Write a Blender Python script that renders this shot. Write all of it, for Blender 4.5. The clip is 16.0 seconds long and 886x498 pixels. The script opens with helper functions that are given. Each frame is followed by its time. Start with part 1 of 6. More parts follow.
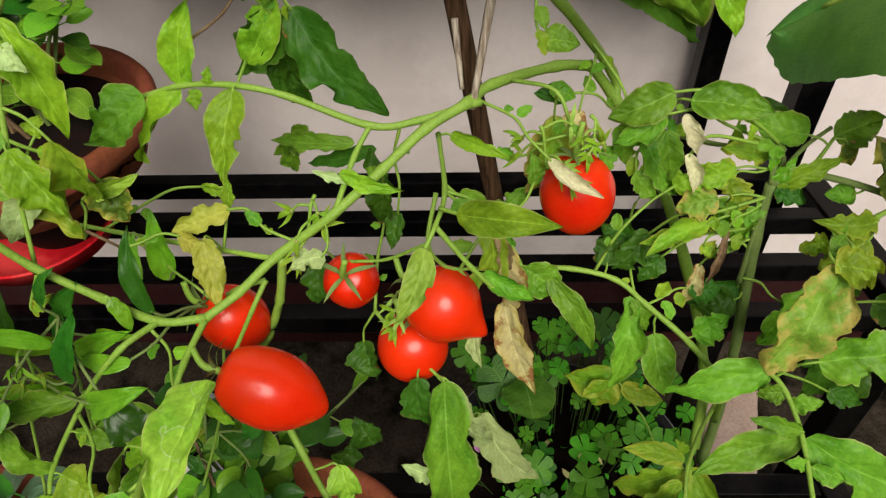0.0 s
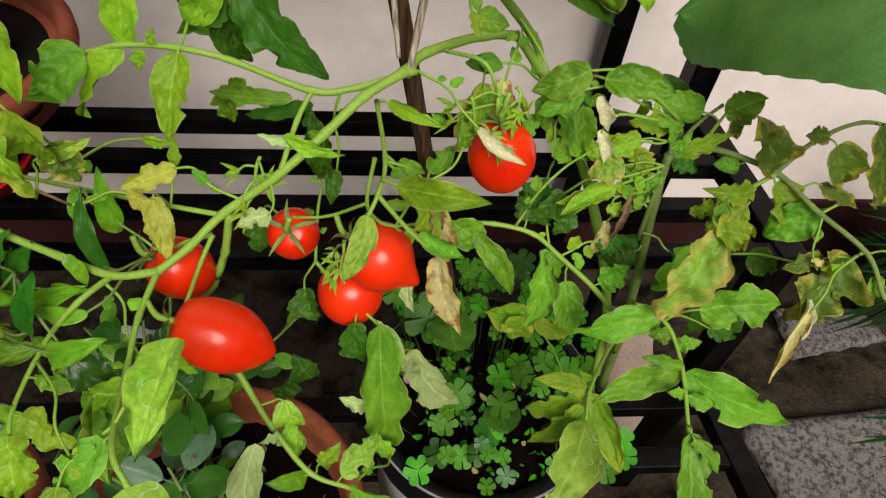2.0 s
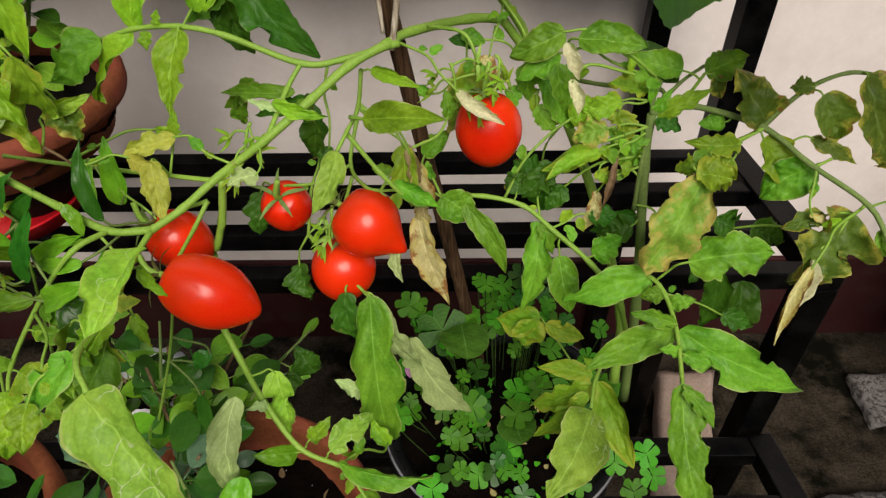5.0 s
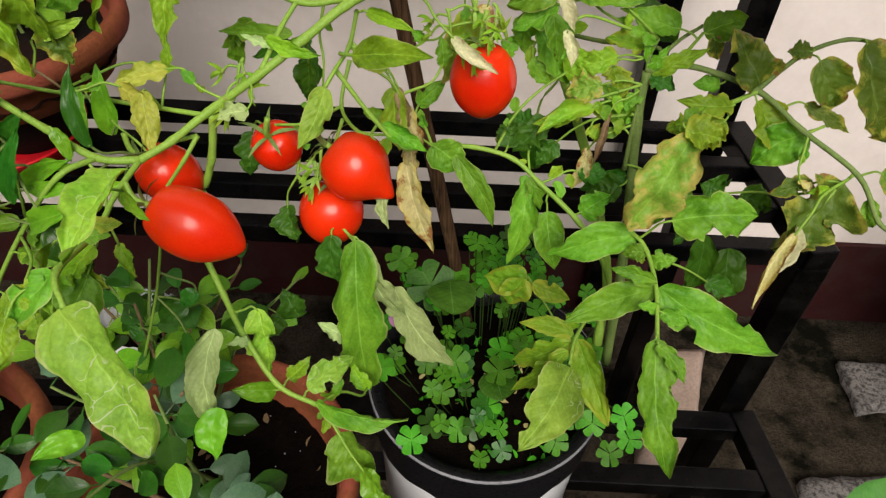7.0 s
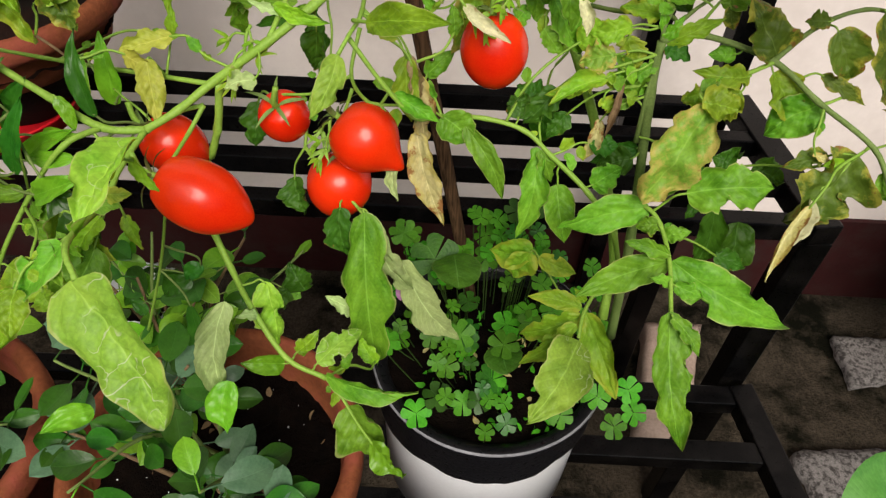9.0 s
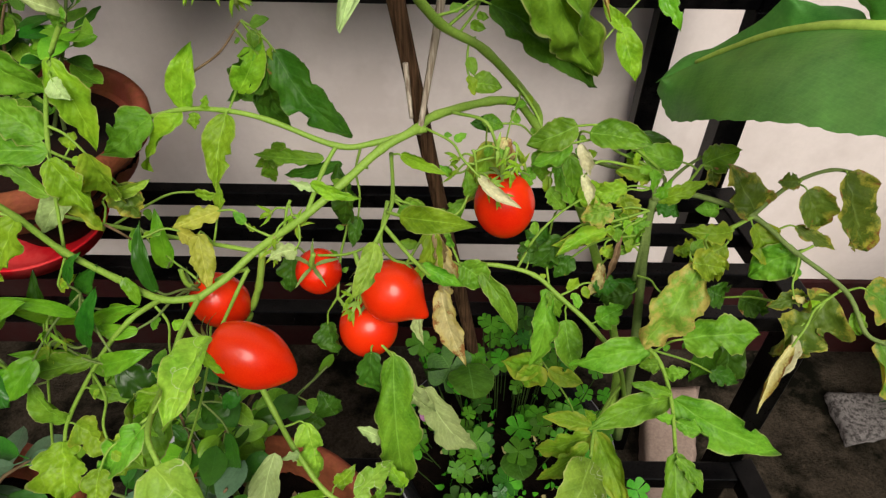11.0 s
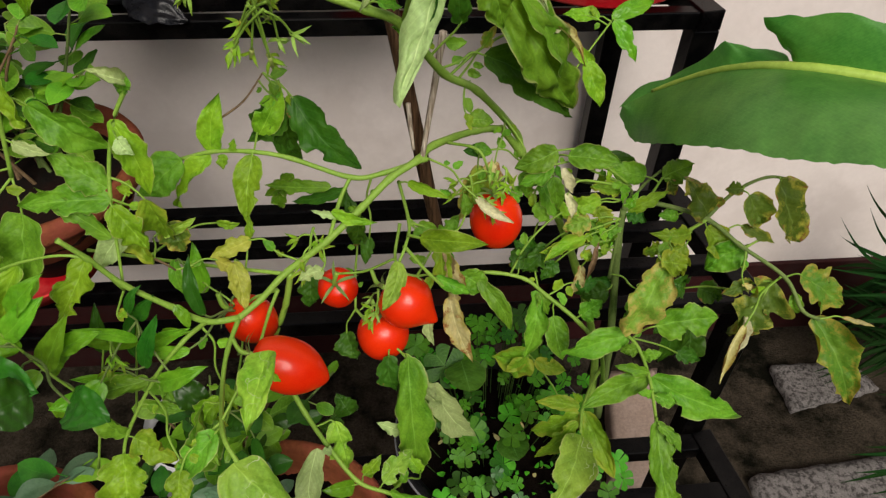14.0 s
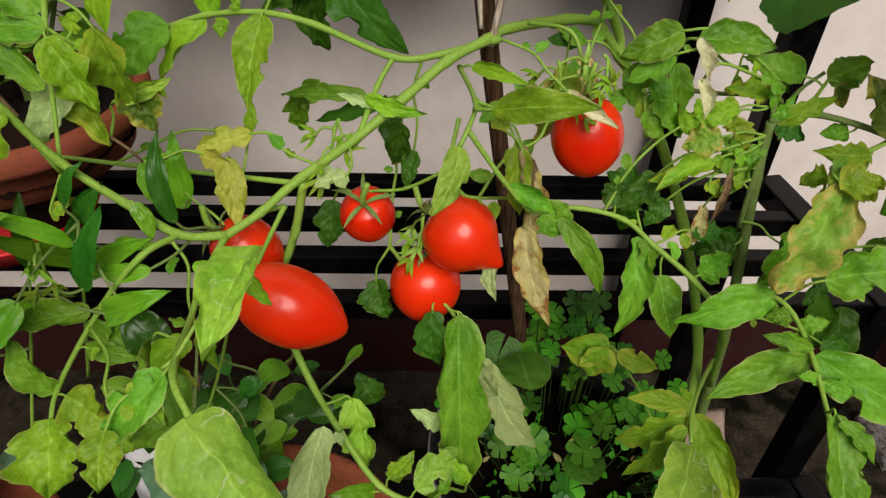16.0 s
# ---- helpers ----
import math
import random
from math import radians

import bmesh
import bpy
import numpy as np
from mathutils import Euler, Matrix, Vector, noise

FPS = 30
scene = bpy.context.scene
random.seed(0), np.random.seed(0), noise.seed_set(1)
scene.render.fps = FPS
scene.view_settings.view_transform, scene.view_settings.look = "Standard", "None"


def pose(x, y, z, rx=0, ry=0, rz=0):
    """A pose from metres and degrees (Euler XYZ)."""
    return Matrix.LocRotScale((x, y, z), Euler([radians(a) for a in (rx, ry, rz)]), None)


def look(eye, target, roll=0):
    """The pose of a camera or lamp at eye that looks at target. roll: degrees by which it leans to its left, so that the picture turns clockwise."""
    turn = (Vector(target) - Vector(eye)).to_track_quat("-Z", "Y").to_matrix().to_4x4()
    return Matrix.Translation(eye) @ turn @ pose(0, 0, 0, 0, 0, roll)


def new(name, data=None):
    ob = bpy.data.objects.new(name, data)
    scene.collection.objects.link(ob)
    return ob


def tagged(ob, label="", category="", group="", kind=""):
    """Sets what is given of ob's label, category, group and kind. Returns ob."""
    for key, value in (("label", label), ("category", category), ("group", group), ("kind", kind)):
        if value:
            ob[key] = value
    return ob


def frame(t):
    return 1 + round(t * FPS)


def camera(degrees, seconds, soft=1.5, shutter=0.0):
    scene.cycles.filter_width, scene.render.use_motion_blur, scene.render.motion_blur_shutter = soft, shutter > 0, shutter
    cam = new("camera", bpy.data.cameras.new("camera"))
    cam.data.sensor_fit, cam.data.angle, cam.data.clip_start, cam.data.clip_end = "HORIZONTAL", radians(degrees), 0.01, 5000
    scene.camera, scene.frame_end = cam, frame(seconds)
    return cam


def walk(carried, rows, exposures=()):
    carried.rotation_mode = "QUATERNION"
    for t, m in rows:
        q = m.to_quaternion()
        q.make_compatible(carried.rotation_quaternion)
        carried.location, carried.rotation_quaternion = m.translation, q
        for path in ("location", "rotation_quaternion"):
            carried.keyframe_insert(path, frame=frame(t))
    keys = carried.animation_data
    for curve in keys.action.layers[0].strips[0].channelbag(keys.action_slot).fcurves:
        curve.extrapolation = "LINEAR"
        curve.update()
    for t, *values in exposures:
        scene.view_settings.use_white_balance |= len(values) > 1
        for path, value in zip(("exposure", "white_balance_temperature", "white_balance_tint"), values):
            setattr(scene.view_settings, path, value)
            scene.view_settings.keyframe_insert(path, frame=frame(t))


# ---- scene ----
cam = camera(64.8, 16.0, 1.3)
EXPOSURE = 0.42
METRES, EYE, TILT, LEAN, TURN = 0.9, 1.31, -45.0, 1.5, 0.8
ROWS = [
    (0.0, 0.0002, 0.0001, 0.0013, 0.04, -0.13, -0.14),
    (0.5, -0.0019, -0.0351, 0.0323, -1.72, -2.80, 0.47),
    (1.0, -0.0015, -0.0606, 0.0526, -3.41, -1.89, 0.26),
    (1.5, -0.0103, -0.0552, 0.0655, -5.06, -5.51, 0.48),
    (2.0, -0.0146, -0.0439, 0.0298, -6.73, -6.68, -1.11),
    (2.5, -0.0114, -0.0379, -0.0081, -6.92, -6.94, -2.12),
    (3.0, 0.0055, -0.0453, -0.0244, -5.21, -1.50, -1.38),
    (3.5, 0.0198, -0.0445, -0.0551, -3.75, 2.88, -1.07),
    (3.7, 0.0198, -0.0477, -0.0691, -3.27, 4.05, -0.80),
    (5.8, 0.0597, -0.0627, -0.0690, -0.82, 0.89, 0.06),
    (6.0, 0.0582, -0.0615, -0.0656, -0.74, 1.72, -0.83),
    (6.5, 0.0580, -0.0563, -0.0741, -1.05, 1.30, -1.93),
    (7.0, 0.0613, -0.0590, -0.0917, -0.85, -0.33, -3.20),
    (7.5, 0.0594, -0.0657, -0.0974, -0.37, -0.96, -3.90),
    (8.0, 0.0570, -0.0668, -0.1017, -0.40, -1.56, -2.95),
    (8.2, 0.0551, -0.0568, -0.1090, -0.65, -2.47, -4.07),
    (10.3, 0.0385, -0.0859, -0.0455, -2.49, 0.49, -1.43),
    (10.5, 0.0361, -0.0967, -0.0366, -2.17, 1.72, -2.19),
    (11.0, 0.0193, -0.1109, -0.0122, -2.15, 1.13, -1.27),
    (11.5, -0.0054, -0.1521, 0.0336, -1.36, -0.92, -1.10),
    (12.0, -0.0195, -0.1980, 0.0821, -0.96, 1.45, -1.14),
    (12.5, -0.0322, -0.2115, 0.0916, -2.78, 0.47, -3.35),
    (13.0, -0.0418, -0.2056, 0.0836, -4.08, 0.27, -3.38),
    (13.5, -0.0461, -0.1957, 0.0426, -4.72, -1.37, -1.75),
    (14.0, -0.0368, -0.1946, -0.0015, -6.34, 1.11, 2.15),
    (14.3, -0.0161, -0.1990, -0.0006, -7.33, 3.88, 4.10),
    (14.5, -0.0077, -0.1946, -0.0194, -7.10, 2.71, 4.12),
    (15.0, -0.0152, -0.1226, -0.0723, -6.07, 1.90, 5.43),
    (15.5, -0.0169, -0.0319, -0.0845, -5.71, 2.69, 3.91),
    (16.0, -0.0420, -0.0026, -0.0887, -3.76, 5.06, -0.81),
]
walk(cam, [(t, pose(0, 0, EYE, TILT, LEAN, TURN) @ pose(METRES * x, METRES * y, METRES * z, 90 + pitch, roll, yaw)) for t, x, y, z, yaw, pitch, roll in ROWS], [(t, EXPOSURE + e, 6400, 10) for t, e in ((0.0, -0.04), (1.5, -0.07), (2.5, 0.0), (3.5, -0.14), (6.5, -0.08), (8.0, 0.16), (10.5, -0.04), (11.5, -0.02), (12.5, -0.38), (13.5, -0.50), (14.0, -0.26), (14.5, -0.34), (15.2, -0.24), (16.0, -0.24))])
SKY, SUN = 0.052, 3.0

# ---- world and light: an overcast sky over an open yard ----
world = bpy.data.worlds.new("world")
scene.world = world
world.use_nodes = True
wn, wl = world.node_tree.nodes, world.node_tree.links
sky = wn.new("ShaderNodeTexSky")
sky.sky_type = "NISHITA"
sky.sun_disc = False
sky.sun_elevation, sky.sun_rotation = radians(47), radians(191)
sky.air_density, sky.dust_density, sky.ozone_density = 1.0, 4.0, 1.0
bg = wn["Background"]
bg.inputs["Strength"].default_value = SKY
wl.new(sky.outputs[0], bg.inputs["Color"])
sun = new("sun", bpy.data.lights.new("sun", "SUN"))
sun.data.energy, sun.data.angle, sun.data.color = SUN, radians(32), (1.0, 0.93, 0.83)
sun.matrix_world = look((0.4, -1.75, 3.0), (0, 0.3, 0.8))


# ---- materials ----
def material(name, rough=0.6, metal=0.0, spec=0.5):
    m = bpy.data.materials.new(name)
    m.use_nodes = True
    n, l = m.node_tree.nodes, m.node_tree.links
    b = n["Principled BSDF"]
    b.inputs["Roughness"].default_value, b.inputs["Metallic"].default_value = rough, metal
    b.inputs["Specular IOR Level"].default_value = spec
    return m, n, l, b


def ramp(n, l, src, stops):
    r = n.new("ShaderNodeValToRGB")
    while len(r.color_ramp.elements) < len(stops):
        r.color_ramp.elements.new(0.5)
    for e, (p, c) in zip(r.color_ramp.elements, stops):
        e.position, e.color = p, (*c, 1.0)
    l.new(src, r.inputs[0])
    return r.outputs[0]


def noise_tex(n, l, scale, detail=4.0, rough=0.55, coord="Object"):
    tc = n.new("ShaderNodeTexCoord")
    t = n.new("ShaderNodeTexNoise")
    t.inputs["Scale"].default_value, t.inputs["Detail"].default_value, t.inputs["Roughness"].default_value = scale, detail, rough
    l.new(tc.outputs[coord], t.inputs["Vector"])
    return t.outputs["Fac"]


def mixed(n, l, fac, a, b, mode="MIX"):
    x = n.new("ShaderNodeMix")
    x.data_type, x.blend_type = "RGBA", mode
    for sock, v in ((x.inputs[0], fac), (x.inputs[6], a), (x.inputs[7], b)):
        if isinstance(v, (int, float)):
            sock.default_value = v
        elif isinstance(v, tuple):
            sock.default_value = (*v, 1.0)
        else:
            l.new(v, sock)
    return x.outputs[2]


def calc(n, l, op, a, b=0.0, clamp=False):
    x = n.new("ShaderNodeMath")
    x.operation, x.use_clamp = op, clamp
    for sock, v in zip(x.inputs, (a, b)):
        if isinstance(v, (int, float)):
            sock.default_value = v
        else:
            l.new(v, sock)
    return x.outputs[0]


def bump(n, l, b, height, strength=0.3, dist=0.002):
    x = n.new("ShaderNodeBump")
    x.inputs["Strength"].default_value, x.inputs["Distance"].default_value = strength, dist
    l.new(height, x.inputs["Height"])
    l.new(x.outputs[0], b.inputs["Normal"])


def rough_surface(name, dark, light, scale, fine, rough=0.8, bumps=0.3, dist=0.002, metal=0.0, spec=0.12, stain=None, grainy=0.35):
    """Two scales of tone and a fine relief."""
    m, n, l, b = material(name, rough, metal, spec)
    big, small = noise_tex(n, l, scale), noise_tex(n, l, fine, 6, 0.65)
    col = ramp(n, l, big, [(0.3, dark), (0.7, light)])
    col = mixed(n, l, grainy, col, ramp(n, l, small, [(0.3, tuple(0.55 * c for c in dark)), (0.7, tuple(min(1, 1.25 * c) for c in light))]))
    if stain:
        col = mixed(n, l, ramp(n, l, noise_tex(n, l, stain[1], 5, 0.7), [(0.46, (0, 0, 0)), (0.6, (1, 1, 1))]), col, stain[0])
    l.new(col, b.inputs["Base Color"])
    rr = n.new("ShaderNodeMapRange")
    rr.inputs["To Min"].default_value, rr.inputs["To Max"].default_value = max(0.05, rough - 0.12), min(1, rough + 0.12)
    l.new(small, rr.inputs["Value"])
    l.new(rr.outputs[0], b.inputs["Roughness"])
    bump(n, l, b, small, bumps, dist)
    return m


def streaked(name, dark, light):
    """Old wood: long fibres of light and dark."""
    m, n, l, b = material(name, 0.85, 0.0, 0.1)
    tc, mp, t = n.new("ShaderNodeTexCoord"), n.new("ShaderNodeMapping"), n.new("ShaderNodeTexNoise")
    mp.inputs["Scale"].default_value = (520, 520, 12)
    t.inputs["Scale"].default_value, t.inputs["Detail"].default_value = 1.0, 5
    l.new(tc.outputs["Object"], mp.inputs["Vector"])
    l.new(mp.outputs[0], t.inputs["Vector"])
    col = ramp(n, l, t.outputs["Fac"], [(0.36, dark), (0.62, light)])
    col = mixed(n, l, 0.3, col, ramp(n, l, noise_tex(n, l, 30), [(0.35, dark), (0.65, light)]))
    l.new(col, b.inputs["Base Color"])
    bump(n, l, b, t.outputs["Fac"], 0.8, 0.002)
    return m


def leaf_material(name, deep, light, yellow=(0.42, 0.40, 0.06), sick=0.0, brown=0.0, mine=0.0, rough=0.46, veins=0.42, glow=0.24, vary=0.5, lime=0.28, rib=2.6, rimmed=0.22, grainy=1.0, spec=0.20, quilt=1.0):
    """A leaf blade: paler veins along and across, blotches, yellowing, brown edges, pale insect trails, light passing through."""
    m, n, l, b = material(name, rough, 0.0, spec)
    uv = n.new("ShaderNodeUVMap")
    sep = n.new("ShaderNodeSeparateXYZ")
    l.new(uv.outputs[0], sep.inputs[0])
    across = calc(n, l, "ABSOLUTE", calc(n, l, "SUBTRACT", sep.outputs["X"], 0.5))
    info = n.new("ShaderNodeObjectInfo")
    blotch, grain = noise_tex(n, l, 55, 4), noise_tex(n, l, 420, 4, 0.6)
    base = ramp(n, l, blotch, [(0.28, deep), (0.72, light)])
    base = mixed(n, l, 0.25, base, ramp(n, l, grain, [(0.3, tuple(0.6 * c for c in deep)), (0.7, tuple(1.2 * c for c in light))]))
    cells = n.new("ShaderNodeTexVoronoi")
    cells.feature = "DISTANCE_TO_EDGE"
    cells.inputs["Scale"].default_value = 260
    warp = n.new("ShaderNodeTexCoord")
    l.new(warp.outputs["Object"], cells.inputs["Vector"])
    net = ramp(n, l, cells.outputs["Distance"], [(0.0, (0, 0, 0)), (0.35, (1, 1, 1))])
    base = mixed(n, l, 0.16 * quilt, base, net, "MULTIPLY")
    base = mixed(n, l, 0.12 * quilt, base, ramp(n, l, noise_tex(n, l, 90, 4, 0.6), [(0.35, (0.35, 0.38, 0.3)), (0.65, (1, 1, 1))]), "MULTIPLY")
    base = mixed(n, l, 1.0, base, (1 + 0.22 * quilt, 1 + 0.22 * quilt, 1 + 0.15 * quilt), "MULTIPLY")
    hue = n.new("ShaderNodeHueSaturation")
    l.new(base, hue.inputs["Color"])
    tone = calc(n, l, "ADD", calc(n, l, "MULTIPLY", info.outputs["Random"], vary), 1.0 - vary / 2)
    l.new(tone, hue.inputs["Value"])
    l.new(calc(n, l, "ADD", calc(n, l, "MULTIPLY", info.outputs["Random"], 0.03), 0.49), hue.inputs["Hue"])
    col = mixed(n, l, calc(n, l, "MULTIPLY", ramp(n, l, noise_tex(n, l, 26, 3, 0.6), [(0.42, (0, 0, 0)), (0.66, (1, 1, 1))]), lime), hue.outputs[0], tuple(min(1, c * k) for c, k in zip(light, (1.62, 1.38, 1.5))))
    mid = calc(n, l, "SUBTRACT", 1.0, calc(n, l, "MULTIPLY", across, 42.0), True)
    wave = n.new("ShaderNodeTexWave")
    comb = n.new("ShaderNodeCombineXYZ")
    l.new(calc(n, l, "SUBTRACT", sep.outputs["Y"], calc(n, l, "MULTIPLY", across, 0.55)), comb.inputs[0])
    l.new(comb.outputs[0], wave.inputs["Vector"])
    wave.inputs["Scale"].default_value, wave.inputs["Distortion"].default_value = rib, 1.1
    side = ramp(n, l, wave.outputs["Fac"], [(0.86, (0, 0, 0)), (1.0, (1, 1, 1))])
    vein = calc(n, l, "MAXIMUM", mid, calc(n, l, "MULTIPLY", side, 0.22))
    col = mixed(n, l, calc(n, l, "MULTIPLY", vein, veins), col, tuple(min(1, 1.6 * c + 0.05) for c in light))
    rim = ramp(n, l, calc(n, l, "ADD", across, calc(n, l, "MULTIPLY", blotch, 0.03)), [(0.478, (0, 0, 0)), (0.498, (1, 1, 1))])
    col = mixed(n, l, calc(n, l, "MULTIPLY", rim, rimmed), col, (0.42, 0.40, 0.16))
    edge = calc(n, l, "ADD", across, calc(n, l, "MULTIPLY", calc(n, l, "ABSOLUTE", calc(n, l, "SUBTRACT", sep.outputs["Y"], 0.45)), 0.5))
    if sick:
        worn = calc(n, l, "ADD", calc(n, l, "MULTIPLY", noise_tex(n, l, 38 * grainy, 6, 0.7), 1.0), calc(n, l, "MULTIPLY", edge, 0.5))
        col = mixed(n, l, calc(n, l, "MULTIPLY", ramp(n, l, worn, [(0.78 - 0.4 * sick, (0, 0, 0)), (0.95 - 0.3 * sick, (1, 1, 1))]), 0.9), col, yellow)
    if brown:
        worn = calc(n, l, "ADD", noise_tex(n, l, 70 * grainy, 7, 0.7), calc(n, l, "MULTIPLY", edge, 0.35))
        col = mixed(n, l, ramp(n, l, worn, [(0.86 - 0.42 * brown, (0, 0, 0)), (0.93 - 0.42 * brown, (1, 1, 1))]), col, (0.27, 0.13, 0.045))
    if mine:
        line = calc(n, l, "ABSOLUTE", calc(n, l, "SUBTRACT", noise_tex(n, l, 75, 1.5, 0.4), 0.5))
        where = ramp(n, l, noise_tex(n, l, 30, 1), [(0.54, (0, 0, 0)), (0.62, (1, 1, 1))])
        trail = calc(n, l, "MULTIPLY", ramp(n, l, line, [(0.0, (1, 1, 1)), (0.006, (1, 1, 1)), (0.013, (0, 0, 0))]), where)
        col = mixed(n, l, calc(n, l, "MULTIPLY", trail, mine), col, (0.52, 0.56, 0.36))
    l.new(col, b.inputs["Base Color"])
    bump(n, l, b, calc(n, l, "SUBTRACT", calc(n, l, "ADD", calc(n, l, "MULTIPLY", grain, 0.4), calc(n, l, "ADD", calc(n, l, "MULTIPLY", net, 0.3 * quilt), calc(n, l, "MULTIPLY", wave.outputs["Fac"], -0.3 * quilt))), calc(n, l, "MULTIPLY", vein, 0.45)), 0.34, 0.0011)
    tr = n.new("ShaderNodeBsdfTranslucent")
    hs = n.new("ShaderNodeHueSaturation")
    hs.inputs["Saturation"].default_value, hs.inputs["Value"].default_value = 1.15, 1.3
    l.new(col, hs.inputs["Color"])
    l.new(hs.outputs[0], tr.inputs["Color"])
    ms = n.new("ShaderNodeMixShader")
    ms.inputs[0].default_value = glow
    l.new(b.outputs[0], ms.inputs[1])
    l.new(tr.outputs[0], ms.inputs[2])
    l.new(ms.outputs[0], n["Material Output"].inputs["Surface"])
    return m


GREEN = leaf_material("tomato_leaf_green", (0.052, 0.165, 0.006), (0.172, 0.355, 0.026), rimmed=0.5)
MINED = leaf_material("tomato_leaf_with_trails", (0.128, 0.250, 0.022), (0.255, 0.400, 0.050), mine=0.6, rimmed=0.5)
FRESH = leaf_material("tomato_leaf_fresh", (0.094, 0.225, 0.006), (0.248, 0.430, 0.021), mine=0.12, rimmed=0.5)
LIGHT = leaf_material("tomato_leaf_pale", (0.135, 0.270, 0.014), (0.300, 0.460, 0.046), mine=0.4, rimmed=0.5)
WITHERED = leaf_material("leaf_withered", (0.40, 0.39, 0.22), (0.56, 0.53, 0.36), brown=0.22, veins=0.2, lime=0.1, rimmed=0.1)
DEAD = leaf_material("leaf_dead", (0.10, 0.055, 0.025), (0.30, 0.21, 0.12), brown=0.3, veins=0.2, lime=0.1, rimmed=0.1)
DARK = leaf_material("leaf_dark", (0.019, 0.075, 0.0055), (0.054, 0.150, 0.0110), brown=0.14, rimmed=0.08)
YELLOW = leaf_material("leaf_yellowing", (0.112, 0.235, 0.0105), (0.215, 0.350, 0.0210), yellow=(0.35, 0.400, 0.0390), sick=0.3, brown=0.06)
LEMON = leaf_material("leaf_lemon", (0.27, 0.32, 0.03), (0.40, 0.41, 0.07), brown=0.08, lime=0.3)
MOTTLED = leaf_material("leaf_mottled", (0.095, 0.200, 0.016), (0.200, 0.310, 0.036), yellow=(0.44, 0.36, 0.09), sick=0.40, brown=0.20, grainy=4.5)
SPECKLED = leaf_material("leaf_speckled", (0.050, 0.125, 0.010), (0.125, 0.225, 0.024), yellow=(0.36, 0.30, 0.05), sick=0.36, brown=0.2, grainy=4.0)
OLIVE = leaf_material("leaf_olive", (0.050, 0.105, 0.010), (0.105, 0.165, 0.020), sick=0.2, brown=0.3, grainy=2.2)
PALE = leaf_material("leaf_underside", (0.30, 0.41, 0.140), (0.43, 0.54, 0.23), veins=0.6, mine=0.1, lime=0.1, vary=0.3, brown=0.03, quilt=0.8, rib=4.0)
DRY = leaf_material("leaf_dry", (0.38, 0.35, 0.13), (0.54, 0.50, 0.25), yellow=(0.5, 0.42, 0.10), sick=0.4, brown=0.45)
SHINY = leaf_material("shrub_leaf_glossy", (0.013, 0.065, 0.0045), (0.043, 0.140, 0.0105), rough=0.34, veins=0.12, rimmed=0.0, spec=0.3, quilt=0.1, vary=0.9, lime=0.2)
BRIGHT = leaf_material("shrub_leaf_young", (0.088, 0.250, 0.0065), (0.176, 0.390, 0.0195), rough=0.36, veins=0.3, rimmed=0.0, spec=0.35, quilt=0.2)
GREY = leaf_material("shrub_leaf_bluish", (0.045, 0.110, 0.050), (0.105, 0.195, 0.100), rough=0.42, veins=0.10, rimmed=0.0, spec=0.35, quilt=0.1, lime=0.15)
CLOVER = leaf_material("clover_leaf", (0.038, 0.165, 0.005), (0.100, 0.310, 0.015), veins=0.12, rimmed=0.0, quilt=0.3, vary=0.9, lime=0.1)
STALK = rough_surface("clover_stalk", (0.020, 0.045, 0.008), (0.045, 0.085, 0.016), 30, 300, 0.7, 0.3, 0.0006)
BANANA = leaf_material("banana_leaf_blade", (0.052, 0.185, 0.026), (0.125, 0.31, 0.055), veins=0.3, rough=0.42, glow=0.25, vary=0.05, lime=0.2, rib=16.0, rimmed=0.0, quilt=0.08, spec=0.42)
PALM = leaf_material("palm_leaflet", (0.004, 0.017, 0.0025), (0.010, 0.034, 0.005), rough=0.7, spec=0.05, glow=0.05, lime=0.0, rimmed=0.0)
STEM = rough_surface("green_stem", (0.15, 0.285, 0.026), (0.26, 0.415, 0.060), 30, 600, 0.5, 0.35, 0.0008, spec=0.25)
STEM_DARK = rough_surface("olive_stem", (0.095, 0.155, 0.035), (0.19, 0.26, 0.075), 40, 600, 0.6, 0.35, 0.0008)
TWIG = rough_surface("brown_twig", (0.10, 0.06, 0.03), (0.22, 0.15, 0.08), 60, 500, 0.8, 0.5, 0.001)
MIDRIB = rough_surface("banana_midrib", (0.28, 0.42, 0.06), (0.40, 0.55, 0.10), 20, 200, 0.4, 0.2, 0.001)
STAKE = streaked("weathered_stake", (0.016, 0.008, 0.004), (0.105, 0.058, 0.030))
BARK = streaked("split_bark_strip", (0.16, 0.11, 0.07), (0.62, 0.54, 0.43))
WALL = rough_surface("cream_plaster", (0.700, 0.632, 0.596), (0.742, 0.672, 0.636), 1.1, 90, 0.85, 0.14, 0.002, grainy=0.07, stain=((0.655, 0.586, 0.550), 4))
MAROON = rough_surface("maroon_paint", (0.020, 0.005, 0.005), (0.038, 0.010, 0.010), 5, 90, 0.7, 0.3, 0.002, stain=((0.030, 0.013, 0.012), 9))
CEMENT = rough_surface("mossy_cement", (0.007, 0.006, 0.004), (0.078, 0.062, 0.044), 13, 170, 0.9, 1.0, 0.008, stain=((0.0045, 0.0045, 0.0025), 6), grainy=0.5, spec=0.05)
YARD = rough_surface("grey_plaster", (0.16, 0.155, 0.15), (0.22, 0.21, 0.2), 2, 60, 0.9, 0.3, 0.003)
